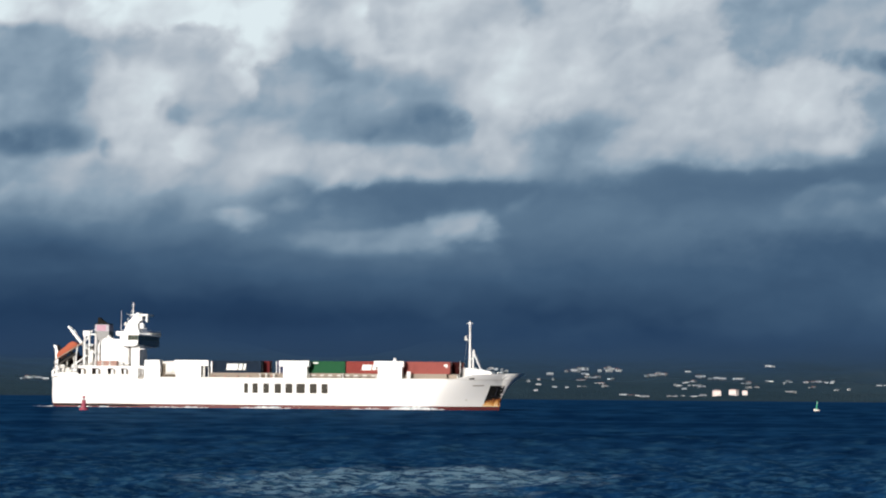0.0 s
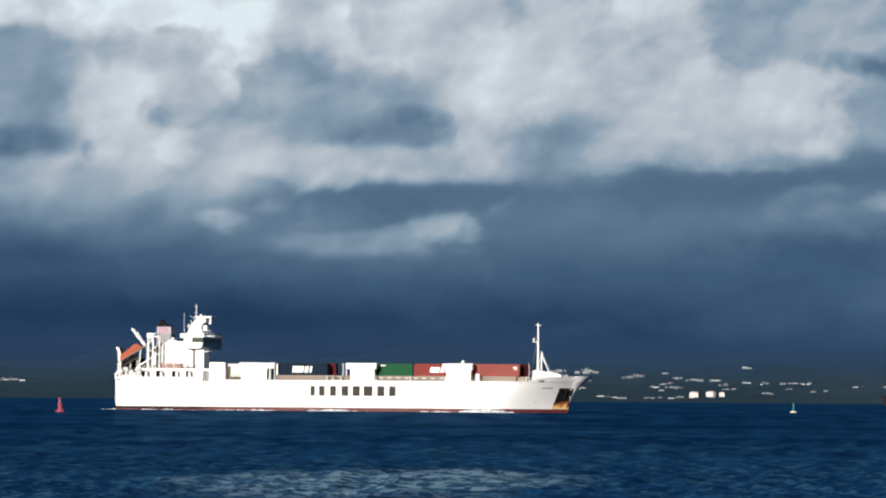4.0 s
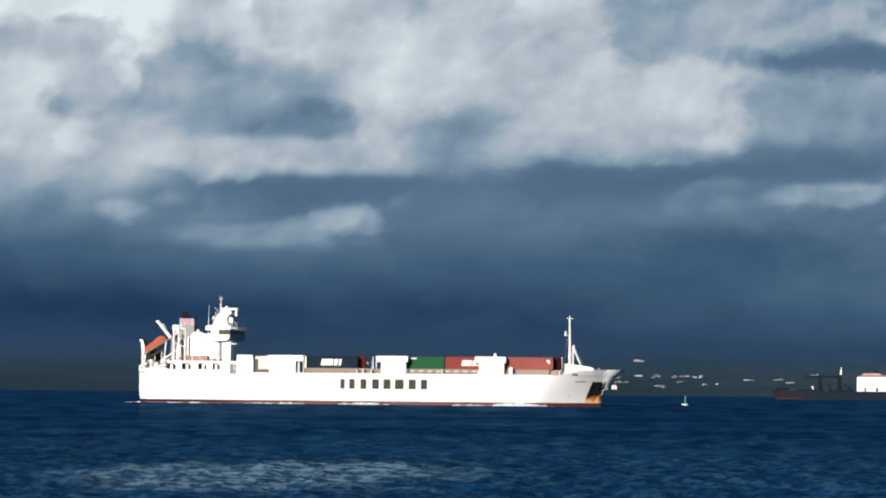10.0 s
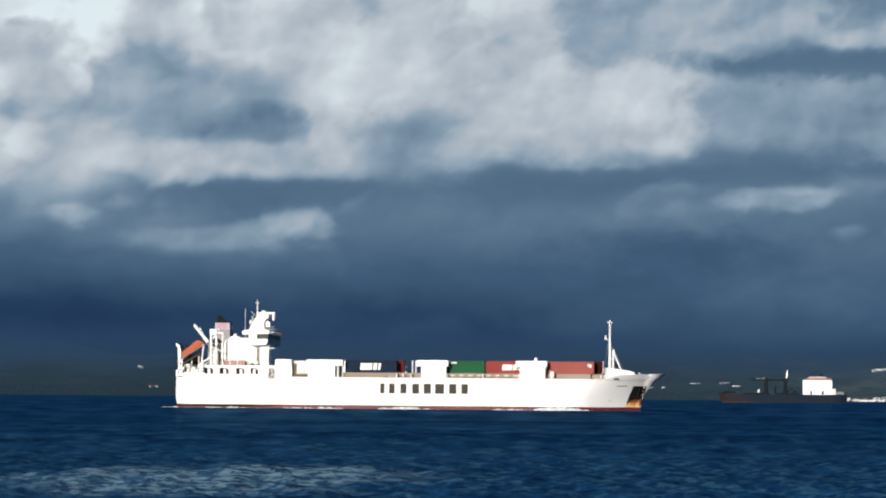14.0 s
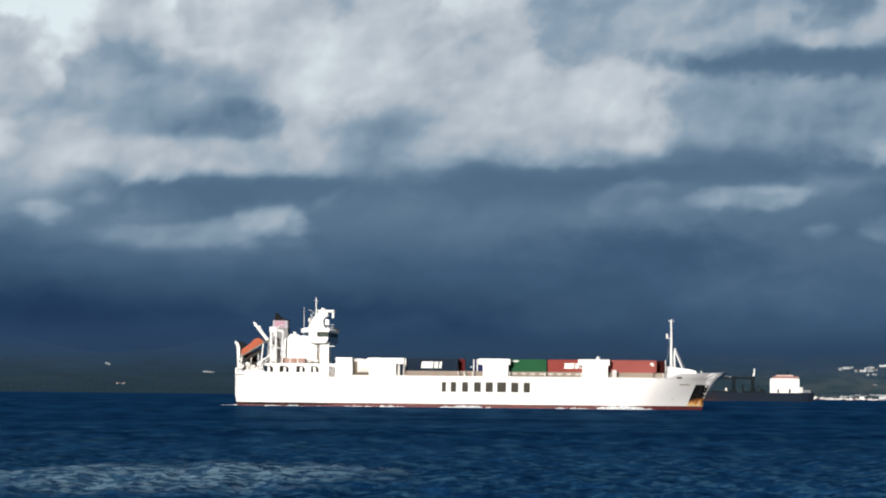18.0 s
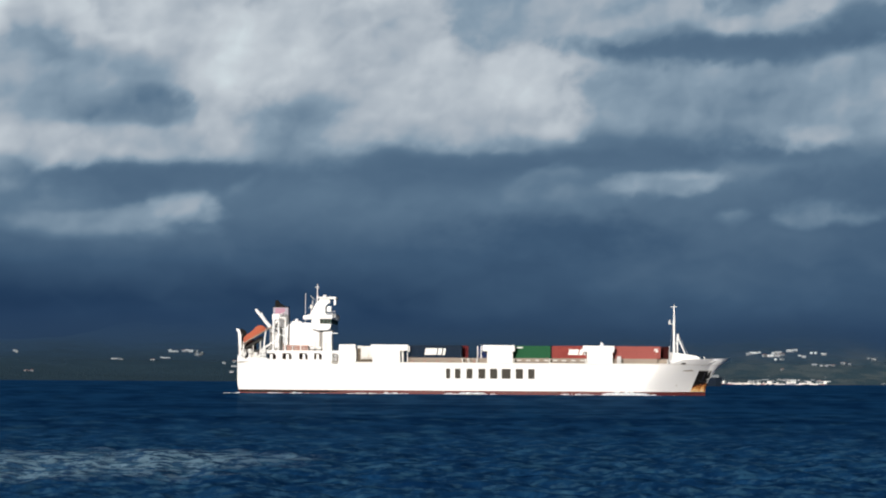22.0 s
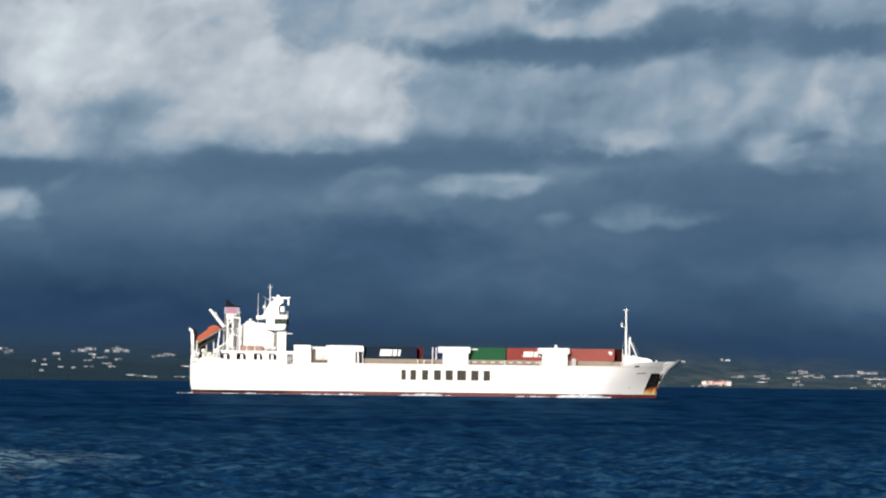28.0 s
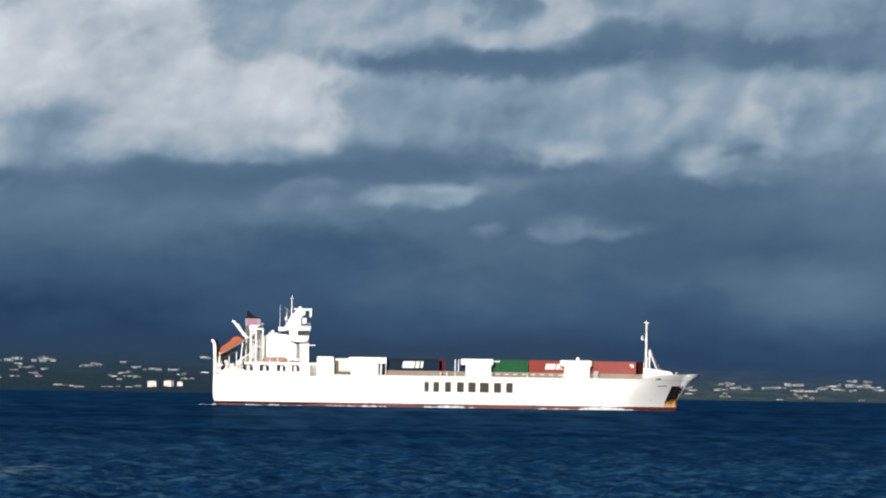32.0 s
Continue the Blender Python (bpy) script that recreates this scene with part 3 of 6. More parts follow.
def prism(bm, outline, y0, y1):
    """A side outline (x, z) made solid from y0 to y1."""
    front = [bm.verts.new((x, y0, z)) for x, z in outline]
    back = [bm.verts.new((x, y1, z)) for x, z in outline]
    bm.faces.new(front)
    bm.faces.new(back[::-1])
    for i in range(len(outline)):
        j = (i + 1) % len(outline)
        bm.faces.new((front[j], front[i], back[i], back[j]))
    bmesh.ops.recalc_face_normals(bm, faces=bm.faces)
    return bm


def solid(*boxes, bevel=0.0):
    bm = bmesh.new()
    for b in boxes:
        box(bm, *b, bevel=bevel)
    return bm


def rods(*bars):
    bm = bmesh.new()
    for b in bars:
        rod(bm, *b)
    return bm


def thing(name, label, category, group="", kind=""):
    return tagged(new(name), label, category, group, kind)


MOVERS = []        # (thing, start pose) of all that sails with the ship

# ---- sky ----
R_SKY = 4700.0
az = np.radians(np.concatenate([np.arange(-75, -24, 1.5), np.arange(-24, 18, 0.05), np.arange(18, 75.1, 1.5)]))
el = np.radians(np.concatenate([np.arange(-1, 1.2, 0.4), np.arange(1.2, 10.4, 0.05), np.arange(10.4, 36, 1.6)]))
AZ, EL = np.meshgrid(az, el)
sky_mesh = big_grid("backdrop", np.stack([R_SKY * np.sin(AZ), R_SKY * np.cos(AZ), R_SKY * np.tan(EL)], -1).reshape(-1, 3), len(el), len(az))
uv = sky_mesh.uv_layers.new(name="bearing")
idx = np.empty(len(sky_mesh.loops), dtype=np.int32)
sky_mesh.loops.foreach_get("vertex_index", idx)
uv.data.foreach_set("uv", np.degrees(np.stack([AZ.ravel()[idx], EL.ravel()[idx]], -1)).astype(np.float32).ravel())
sky_mesh.attributes.new("cloud_brightness", "FLOAT", "POINT").data.foreach_set("value", cloud_brightness(np.degrees(AZ), np.degrees(EL)).astype(np.float32).ravel())
cloud_sky = tagged(part("backdrop", sky_mesh, sky_material()), "grey and white storm clouds over a dark blue sky", "sky", kind="structure")


# ---- sea ----
def sea_material():
    n = Net("sea_water")
    at = n.place()
    world_at = n.nodes.new("ShaderNodeNewGeometry").outputs["Position"]
    long_waves = n.noise(n.vec("MULTIPLY", at, (0.8, 0.55, 1.0)), 0.5, 4, 0.6)[0]
    short = n.noise(n.vec("MULTIPLY", at, (1.0, 0.6, 1.0)), 2.6, 4, 0.62)[0]
    # a squall's ruffled patch near the shore, placed to fit the camera's view
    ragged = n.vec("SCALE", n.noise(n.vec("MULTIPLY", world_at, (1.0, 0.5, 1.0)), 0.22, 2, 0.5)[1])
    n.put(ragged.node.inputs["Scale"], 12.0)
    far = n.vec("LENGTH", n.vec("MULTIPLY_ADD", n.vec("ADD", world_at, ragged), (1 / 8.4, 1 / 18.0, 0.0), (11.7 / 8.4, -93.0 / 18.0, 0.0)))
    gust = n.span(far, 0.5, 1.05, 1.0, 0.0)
    height = n.math("MULTIPLY_ADD", long_waves, 1.0, n.math("MULTIPLY", short, n.math("MULTIPLY_ADD", gust, 0.35, 0.22)))
    height = n.math("MULTIPLY", height, n.span(n.vec("LENGTH", world_at), 100.0, 300.0, 1.0, 0.1))
    # sized by distance from the camera: chop close by, broader wave groups further out
    out = n.vec("LENGTH", world_at)
    close, remote = n.span(out, 85.0, 170.0, 1.0, 0.0), n.span(out, 180.0, 420.0)

    # polar coordinates about the camera stretch the crests to fit its view
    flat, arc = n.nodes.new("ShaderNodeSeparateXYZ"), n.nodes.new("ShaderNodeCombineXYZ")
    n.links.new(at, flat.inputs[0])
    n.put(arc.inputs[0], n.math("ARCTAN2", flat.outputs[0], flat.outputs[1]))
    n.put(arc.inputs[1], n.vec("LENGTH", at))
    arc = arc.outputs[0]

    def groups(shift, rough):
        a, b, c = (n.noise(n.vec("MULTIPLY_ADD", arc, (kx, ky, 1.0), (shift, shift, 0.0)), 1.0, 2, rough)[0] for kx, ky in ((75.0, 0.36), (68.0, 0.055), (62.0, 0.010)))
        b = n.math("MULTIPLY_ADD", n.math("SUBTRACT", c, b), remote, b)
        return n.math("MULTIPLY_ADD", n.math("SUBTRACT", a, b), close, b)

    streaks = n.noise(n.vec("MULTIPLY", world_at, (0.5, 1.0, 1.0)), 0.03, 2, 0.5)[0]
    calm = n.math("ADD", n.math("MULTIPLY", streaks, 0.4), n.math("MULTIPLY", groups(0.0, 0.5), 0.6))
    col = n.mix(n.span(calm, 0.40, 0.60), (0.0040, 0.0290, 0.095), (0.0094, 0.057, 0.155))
    # pale crests and dark hollows painted in for light on the wave faces
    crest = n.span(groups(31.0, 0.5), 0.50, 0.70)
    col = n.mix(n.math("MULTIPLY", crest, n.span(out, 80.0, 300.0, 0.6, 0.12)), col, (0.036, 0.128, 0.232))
    # short steep chop near the camera, its lit and shaded faces painted in
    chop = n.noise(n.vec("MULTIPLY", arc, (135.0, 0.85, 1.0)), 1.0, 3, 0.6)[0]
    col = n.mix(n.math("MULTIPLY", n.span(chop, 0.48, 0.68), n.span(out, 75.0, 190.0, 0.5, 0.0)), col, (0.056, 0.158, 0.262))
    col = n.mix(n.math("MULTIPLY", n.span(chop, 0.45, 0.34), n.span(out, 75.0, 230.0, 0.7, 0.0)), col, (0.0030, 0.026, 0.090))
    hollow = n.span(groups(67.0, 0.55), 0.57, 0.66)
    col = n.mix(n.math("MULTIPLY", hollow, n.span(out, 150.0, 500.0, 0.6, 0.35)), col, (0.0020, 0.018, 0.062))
    # plain noise below the view, where the polar pattern would show streaks
    near_plain = n.mix(n.span(long_waves, 0.38, 0.64), (0.0040, 0.0290, 0.095), (0.0130, 0.070, 0.175))
    col = n.mix(n.span(out, 36.0, 58.0), near_plain, col)
    # sky glints on the ruffled patch are painted as pale flecks
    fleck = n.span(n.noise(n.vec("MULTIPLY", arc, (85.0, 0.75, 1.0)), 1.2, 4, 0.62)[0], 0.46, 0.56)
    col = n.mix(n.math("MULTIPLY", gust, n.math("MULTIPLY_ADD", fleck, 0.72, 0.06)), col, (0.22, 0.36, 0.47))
    normal = n.bump(height, 0.45, 0.4)
    body, gloss, both = n.nodes.new("ShaderNodeBsdfDiffuse"), n.nodes.new("ShaderNodeBsdfGlossy"), n.nodes.new("ShaderNodeMixShader")
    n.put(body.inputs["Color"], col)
    n.put(gloss.inputs["Color"], (0.38, 0.74, 1.0, 1))
    n.put(gloss.inputs["Roughness"], 0.12)
    for shader in (body, gloss):
        n.put(shader.inputs["Normal"], normal)
    edge = n.nodes.new("ShaderNodeFresnel")
    n.put(edge.inputs["IOR"], 1.33)
    n.put(edge.inputs["Normal"], normal)
    n.put(both.inputs[0], n.math("MULTIPLY", edge.outputs[0], n.math("MULTIPLY_ADD", gust, 0.1, n.span(calm, 0.35, 0.65, 0.01, 0.035))))
    n.links.new(body.outputs[0], both.inputs[1])
    n.links.new(gloss.outputs[0], both.inputs[2])
    n.links.new(both.outputs[0], n.out.inputs[0])
    return n.mat


def sea_sheet():
    fine = np.arange(-26.0, 19.5, 0.09)
    turn = np.radians(np.concatenate([fine, np.arange(fine[-1] + 3, 334.0 - 2, 4.0)]))
    slope = np.radians(np.linspace(3.3 ** 0.85, 0.045 ** 0.85, 640) ** (1 / 0.85))
    far = np.concatenate([[0.02, 10.0, 25.0, 40.0], EYE[2] / np.tan(slope), [4900.0]])
    D, A = np.meshgrid(far, turn, indexing="ij")
    X, Y = D * np.sin(A), D * np.cos(A)
    step = np.gradient(far)[:, None]
    Z = np.zeros_like(X)
    rng = np.random.RandomState(5)
    for k in range(46):
        length = 0.8 * (5.5 / 0.8) ** (k / 45)
        way = radians(215) + rng.uniform(-1.25, 1.25)
        phase = rng.uniform(0, 6.28)
        fade = np.clip(length / (4.0 * step) - 0.3, 0, 1)
        arg = 2 * np.pi / length * (X * math.sin(way) + Y * math.cos(way)) + phase
        Z += fade * 0.0062 * length ** 0.8 * (np.sin(arg) + 0.35 * np.sin(2 * arg + 0.6))
    swell = 0.6 + 0.4 * np.sin(X / 37 + 1.1) * np.sin(Y / 53 + X / 90)
    Z *= swell * np.clip((D - 3) / 20, 0, 1)
    Z[-40:] *= 0.3
    return big_grid("sea", np.stack([X, Y, Z], -1).reshape(-1, 3), len(far), len(turn), wrap=True)


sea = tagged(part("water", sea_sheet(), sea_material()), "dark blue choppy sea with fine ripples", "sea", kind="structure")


# ---- coast ----
def ground_height(x, y):
    """Height of the far coast: shore, low hills with houses, slopes towards the mountains."""
    d = math.hypot(x, y) - 3480
    if d < 0:
        return max(-6.0, d * 0.05)
    bearing = math.degrees(math.atan2(x, y))
    rise = 0.066 + 0.004 * math.sin(bearing * 0.42 + 0.9) + 0.004 * math.sin(bearing * 1.3)
    rise *= 1 - 0.34 * min(max((bearing - 7.0) / 2.5, 0), 1)
    h = d * rise * (0.55 + 0.45 * min(1, d / 450))
    h += 0.00010 * max(0.0, d - 330) ** 2 * (1 - 0.45 * min(max((bearing - 7.0) / 2.5, 0), 1))
    h += 5 * noise.fractal(Vector((x / 210, y / 160, 2.2)), 1.0, 2.0, 4) * min(1, d / 140)
    return max(h, 0.6 + d * 0.004)


def coast_material():
    n = Net("hazy_wooded_slope")
    at = n.place()
    broad, fine = n.noise(at, 0.006, 4)[0], n.noise(at, 0.07, 5, 0.65)[0]
    # blue-grey of distance haze put into the base colours
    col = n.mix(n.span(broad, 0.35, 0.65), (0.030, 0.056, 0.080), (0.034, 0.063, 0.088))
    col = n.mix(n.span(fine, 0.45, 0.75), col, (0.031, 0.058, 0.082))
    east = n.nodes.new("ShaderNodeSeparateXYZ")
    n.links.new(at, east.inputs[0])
    # light and haze put into the slope's colour, paler towards the east
    haze_blot = n.noise(n.vec("MULTIPLY", at, (1.0, 0.35, 1.0)), 0.022, 4, 0.6)[0]
    paler_slope = n.mix(n.span(haze_blot, 0.40, 0.62), (0.052, 0.090, 0.116), (0.104, 0.134, 0.146))
    col = n.mix(n.span(east.outputs[0], -180.0, 640.0), col, paler_slope)
    mat = n.finish(col, 0.95, 0, n.bump(fine, 0.3, 3.0), 0.0)
    # haze put in by fading the upper slopes to clear, sooner in the east
    slope = n.out.inputs[0].links[0].from_socket
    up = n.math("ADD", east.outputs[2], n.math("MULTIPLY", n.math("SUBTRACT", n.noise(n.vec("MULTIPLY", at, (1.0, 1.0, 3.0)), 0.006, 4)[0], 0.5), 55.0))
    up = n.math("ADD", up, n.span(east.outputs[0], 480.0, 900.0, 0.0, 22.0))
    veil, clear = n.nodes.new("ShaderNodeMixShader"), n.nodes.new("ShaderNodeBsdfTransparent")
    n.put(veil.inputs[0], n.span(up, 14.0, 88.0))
    n.links.new(slope, veil.inputs[1])
    n.links.new(clear.outputs[0], veil.inputs[2])
    n.links.new(veil.outputs[0], n.out.inputs[0])
    return mat


turn = np.radians(np.arange(-60, 60.01, 0.22))
far = np.concatenate([np.arange(3440, 4060, 14.0), np.arange(4060, 4500, 40.0)])
coast = [(d * math.sin(a), d * math.cos(a), ground_height(d * math.sin(a), d * math.cos(a))) for d in far for a in turn]
ground = tagged(part("ground", big_grid("ground", coast, len(far), len(turn)), coast_material()), "wooded coast rising from the shore, haze painted in blue-grey", "land", kind="structure")


def mountain_material():
    n = Net("hazy_mountain_glow")
    at = n.place()
    sep = n.nodes.new("ShaderNodeSeparateXYZ")
    n.links.new(at, sep.inputs[0])
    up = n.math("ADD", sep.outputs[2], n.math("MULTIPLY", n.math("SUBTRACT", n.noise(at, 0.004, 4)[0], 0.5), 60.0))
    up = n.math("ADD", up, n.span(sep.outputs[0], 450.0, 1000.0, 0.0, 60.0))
    # haze put into a glowing colour that fades out with height
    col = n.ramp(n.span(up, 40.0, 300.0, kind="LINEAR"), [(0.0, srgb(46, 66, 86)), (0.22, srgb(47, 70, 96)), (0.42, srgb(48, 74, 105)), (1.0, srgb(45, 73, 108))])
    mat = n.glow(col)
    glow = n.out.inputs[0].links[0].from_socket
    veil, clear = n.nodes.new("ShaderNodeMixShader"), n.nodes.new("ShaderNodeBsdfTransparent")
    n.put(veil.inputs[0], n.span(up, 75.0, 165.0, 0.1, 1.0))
    n.links.new(glow, veil.inputs[1])
    n.links.new(clear.outputs[0], veil.inputs[2])
    n.links.new(veil.outputs[0], n.out.inputs[0])
    return mat


def ridge(name, far, base, peak, seed, low=-60.0):
    """A far mountain range, a crest line with depth."""
    bearings = np.arange(-60, 60.1, 0.25)
    pts = []
    for level in (0.0, 0.25, 0.5, 0.75, 1.0):
        for a in bearings:
            crest = base + peak * (0.5 + 0.5 * noise.fractal(Vector((a / 9.0, seed, 0.0)), 1.0, 2.0, 5))
            rad = far + 160 * level
            pts.append((rad * math.sin(radians(a)), rad * math.cos(radians(a)), low + (crest - low) * level ** 0.8))
    return big_grid(name, pts, 5, len(bearings))


mountains = tagged(part("backdrop", ridge("mountains", 4520.0, 190.0, 70.0, 3.7), mountain_material()), "dark blue mountain range under rain cloud, its haze painted in", "mountain", kind="structure")


def far_range_material():
    n = Net("hazy_far_range_glow")
    level = n.nodes.new("ShaderNodeAttribute")
    level.attribute_name = "climb"
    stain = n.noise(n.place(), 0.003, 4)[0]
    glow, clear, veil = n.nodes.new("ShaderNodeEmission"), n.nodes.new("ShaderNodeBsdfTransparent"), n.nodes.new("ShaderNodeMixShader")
    # haze put in as a dim glow, thinning towards the crest
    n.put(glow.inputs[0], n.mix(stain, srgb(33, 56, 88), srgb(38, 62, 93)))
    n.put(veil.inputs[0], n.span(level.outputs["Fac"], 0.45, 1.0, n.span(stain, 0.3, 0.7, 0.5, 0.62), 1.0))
    n.links.new(glow.outputs[0], veil.inputs[1])
    n.links.new(clear.outputs[0], veil.inputs[2])
    n.links.new(veil.outputs[0], n.out.inputs[0])
    return n.mat


def far_range():
    """Peaks faded by painted haze: rounded summits over a long shoulder."""
    bearings = np.arange(-60, 60.1, 0.15)
    crest = 1.75 + 0.12 * np.array([noise.fractal(Vector((a / 2.2, 4.4, 0.0)), 1.0, 2.0, 4) for a in bearings])
    for at, rise, wide in ((-20.5, 0.5, 2.0), (-13.4, 0.8, 1.8), (7.0, 0.35, 2.5)):
        crest += rise * np.exp(-((bearings - at) / wide) ** 2)
    crest -= 0.9 * smooth(bearings, 7.0, 13.0)
    levels = np.linspace(0, 1, 12)
    B, L = np.meshgrid(np.radians(bearings), levels)
    far = 4560.0 + 60 * L
    me = big_grid("far_range", np.stack([far * np.sin(B), far * np.cos(B), far * np.tan(np.radians(crest))[None] * L - 5], -1).reshape(-1, 3), len(levels), len(bearings))
    me.attributes.new("climb", "FLOAT", "POINT").data.foreach_set("value", L.astype(np.float32).ravel())
    return me


tagged(part("backdrop", far_range(), far_range_material()), "dark blue peaks, half faded by painted haze", "mountain", kind="structure")


# ---- cargo ship: x forward from the main mast, y to port, z up from the waterline ----
def stem(z):
    """Where the bow ends at height z."""
    return 92.0 + 6.1 * (max(z, 0) / 8.8) ** 2.2


def half_breadth(x, z):
    if x < -14.5:
        return 9.5 - 2.2 * ((-14.5 - x) / 3.9) ** 2.5
    t = min(max(z / 8.0, 0), 1.1)
    start, power = 76 + 5 * t, 1.35 + 0.2 * t
    nose = 0.1 + 3.6 * min(t, 1.0) ** 3
    end = stem(z) - nose
    if x > end:
        return nose * math.sqrt(max(0.0, 1 - ((x - end) / nose) ** 2))
    s = (x - start) / (end - start)
    return 9.5 if s <= 0 else nose + (9.5 - nose) * (1 - s ** power)


def sheer(x):
    """Top edge of the side plating."""
    s = min(max((x - 82.5) / 5.0, 0), 1)
    return 7.4 + 1.1 * s * s * (3 - 2 * s) + 0.3 * max(0, (x - 87.5) / 9.6)


def hull_shell(levels, out=0.0, top=True):
    """Both sides, the stern and the bow between the given heights (a number, or 'sheer')."""
    us = np.concatenate([np.linspace(0, 0.06, 8), np.linspace(0.08, 0.68, 16), np.linspace(0.7, 0.86, 8), np.linspace(0.87, 0.98, 36), np.linspace(0.982, 1, 24)])
    rings = []
    for lv in levels:
        end = stem(8.8 if lv == "sheer" else lv)
        side = []
        for u in us:
            z = 7.4 if lv == "sheer" else lv
            aft = -18.3 + 0.10 * max(0.0, 3.0 - z) ** 2
            x = aft + u * (end - aft)
            z = sheer(x) if lv == "sheer" else lv
            x = min(x, stem(z))
            side.append((x, half_breadth(x, z) + out, z))
        rings.append([(x, -y, z) for x, y, z in side] + [(x, y, z) for x, y, z in side[::-1]])
    n = len(rings[0])
    verts = [v for r in rings for v in r]
    faces = [(k * n + i, k * n + (i + 1) % n, (k + 1) * n + (i + 1) % n, (k + 1) * n + i) for k in range(len(rings) - 1) for i in range(n)]
    if top:
        m = len(us)
        k = (len(rings) - 1) * n
        faces += [(k + i, k + i + 1, k + n - 2 - i, k + n - 1 - i) for i in range(m - 1)]
    bm = bmesh.new()
    vs = [bm.verts.new(v) for v in verts]
    for f in faces:
        try:
            bm.faces.new([vs[i] for i in f])
        except ValueError:
            pass
    bmesh.ops.remove_doubles(bm, verts=bm.verts, dist=0.002)
    bmesh.ops.recalc_face_normals(bm, faces=bm.faces)
    return bm


def lean_in(bm, y0, z0, rate):
    """Tapers a casing's near face inwards above z0."""
    for v in bm.verts:
        if v.co.y < y0 + 0.5 and v.co.z > z0:
            v.co.y += (v.co.z - z0) * rate
    return bm


def skin(outline, out, cells=6):
    """A plate that follows the starboard side within a four-cornered outline of (x, z)."""
    (ax, az), (bx, bz), (cx, cz), (dx, dz) = outline
    bm = bmesh.new()
    g = []
    for i in range(cells + 1):
        row = []
        for j in range(cells + 1):
            u, v = j / cells, i / cells
            x = (ax * (1 - u) + bx * u) * (1 - v) + (dx * (1 - u) + cx * u) * v
            z = (az * (1 - u) + bz * u) * (1 - v) + (dz * (1 - u) + cz * u) * v
            row.append(bm.verts.new((x, -half_breadth(x, z) - out, z)))
        g.append(row)
    for i in range(cells):
        for j in range(cells):
            bm.faces.new((g[i][j], g[i][j + 1], g[i + 1][j + 1], g[i + 1][j]))
    return bm


def rust_material():
    n = Net("rust_streaked_plate")
    at = n.place()
    streak = n.noise(n.vec("MULTIPLY", at, (2.2, 2.2, 0.45)), 1.2, 4, 0.6)[0]
    low = n.nodes.new("ShaderNodeSeparateXYZ")
    n.links.new(at, low.inputs[0])
    run = n.math("ADD", streak, n.span(low.outputs[2], 0.9, 3.2, 0.16, -0.30, "LINEAR"))
    col = n.ramp(run, [(0.26, (0.012, 0.010, 0.010)), (0.36, (0.16, 0.05, 0.02)), (0.46, (0.55, 0.20, 0.04)), (0.58, (0.80, 0.48, 0.16)), (0.68, (0.84, 0.70, 0.46))])
    return n.finish(col, 0.8, 0, n.bump(streak, 0.4, 0.05), 0.2)


M["rust"] = rust_material()
ship = thing("cargo_ship", "white roll-on cargo ship with red waterline carrying containers", "ship")
hull = part("hull", hull_shell([0.85, 2.0, 3.2, 4.4, 5.2, 6.0, 6.7, 7.2, "sheer"]), M["white"], ship, "glossy white hull with rust streaks")
part("boot_topping", hull_shell([-1.2, 0.0, 0.85], 0.02, False), M["boot"], ship, "dark red waterline band")
part("black_waterline", skin([(-17.9, 0.3), (3.0, 0.25), (8.0, 0.6), (-17.9, 0.8)], 0.04, 24), M["black_and_shade"], ship, "black weathered strip at the waterline aft")
part("rubbing_strake", hull_shell([7.15, 7.3], 0.10, False), M["offwhite"], ship)

# anchor pocket near the stem, its shade a flat black plate; rust run below
pocket = part("anchor_pocket", skin([(88.7, 1.8), (92.3, 1.8), (93.5, 5.9), (90.4, 5.9)], 0.05), M["black_and_shade"], hull, "flat black plate standing in for the shaded anchor recess")
part("rust_stain", skin([(88.3, 0.9), (92.0, 0.9), (92.4, 3.1), (89.2, 2.4)], 0.07, 14), M["rust"], hull, "orange and yellow rust run under the anchor recess")


def on_side(x, z, out):
    return (x, -half_breadth(x, z) - out, z)


part("anchor", rods((on_side(91.9, 5.4, 0.1), on_side(91.2, 3.3, 0.2), 0.14), (on_side(90.4, 3.5, 0.2), on_side(92.0, 3.2, 0.2), 0.13)), M["black"], hull)
part("pocket_rim", skin([(90.3, 5.85), (93.55, 5.85), (93.6, 6.0), (90.3, 6.0)], 0.09, 3), M["offwhite"], hull)
# dark plate stands in for the shade in the hawse hole
part("hawse_hole", skin([(85.9, 7.2), (87.1, 7.25), (87.1, 7.7), (85.9, 7.6)], 0.05, 2), M["dark"], hull)
part("bow_name", skin([(86.6, 5.7), (89.0, 5.75), (89.0, 5.98), (86.6, 5.93)], 0.03, 2), M["tan"], hull, "small dark name in a plain bar")
part("draught_mark", skin([(84.7, 2.2), (85.2, 2.2), (85.2, 2.6), (84.7, 2.6)], 0.03, 2), M["offwhite"], hull)

# operator's name on the side as plain blocks
for x0, x1 in ((30.9, 32.5), (33.0, 34.9), (35.7, 37.7), (38.5, 40.7), (41.2, 43.5), (43.9, 46.6), (47.2, 49.5), (50.1, 52.2)):
    part("name_block", solid((x0 + 0.2, x1 - 0.4, -9.56, -9.5, 3.7, 6.0)), M["letter"], hull, "dark grey block of the painted name")

# decks and coamings
part("main_deck", solid((-17.5, 75, -9.2, 9.2, 7.28, 7.44), (75, 80, -8.1, 8.1, 7.28, 7.44), (80, 84, -6.4, 6.4, 7.28, 7.44)), M["deck"], ship)
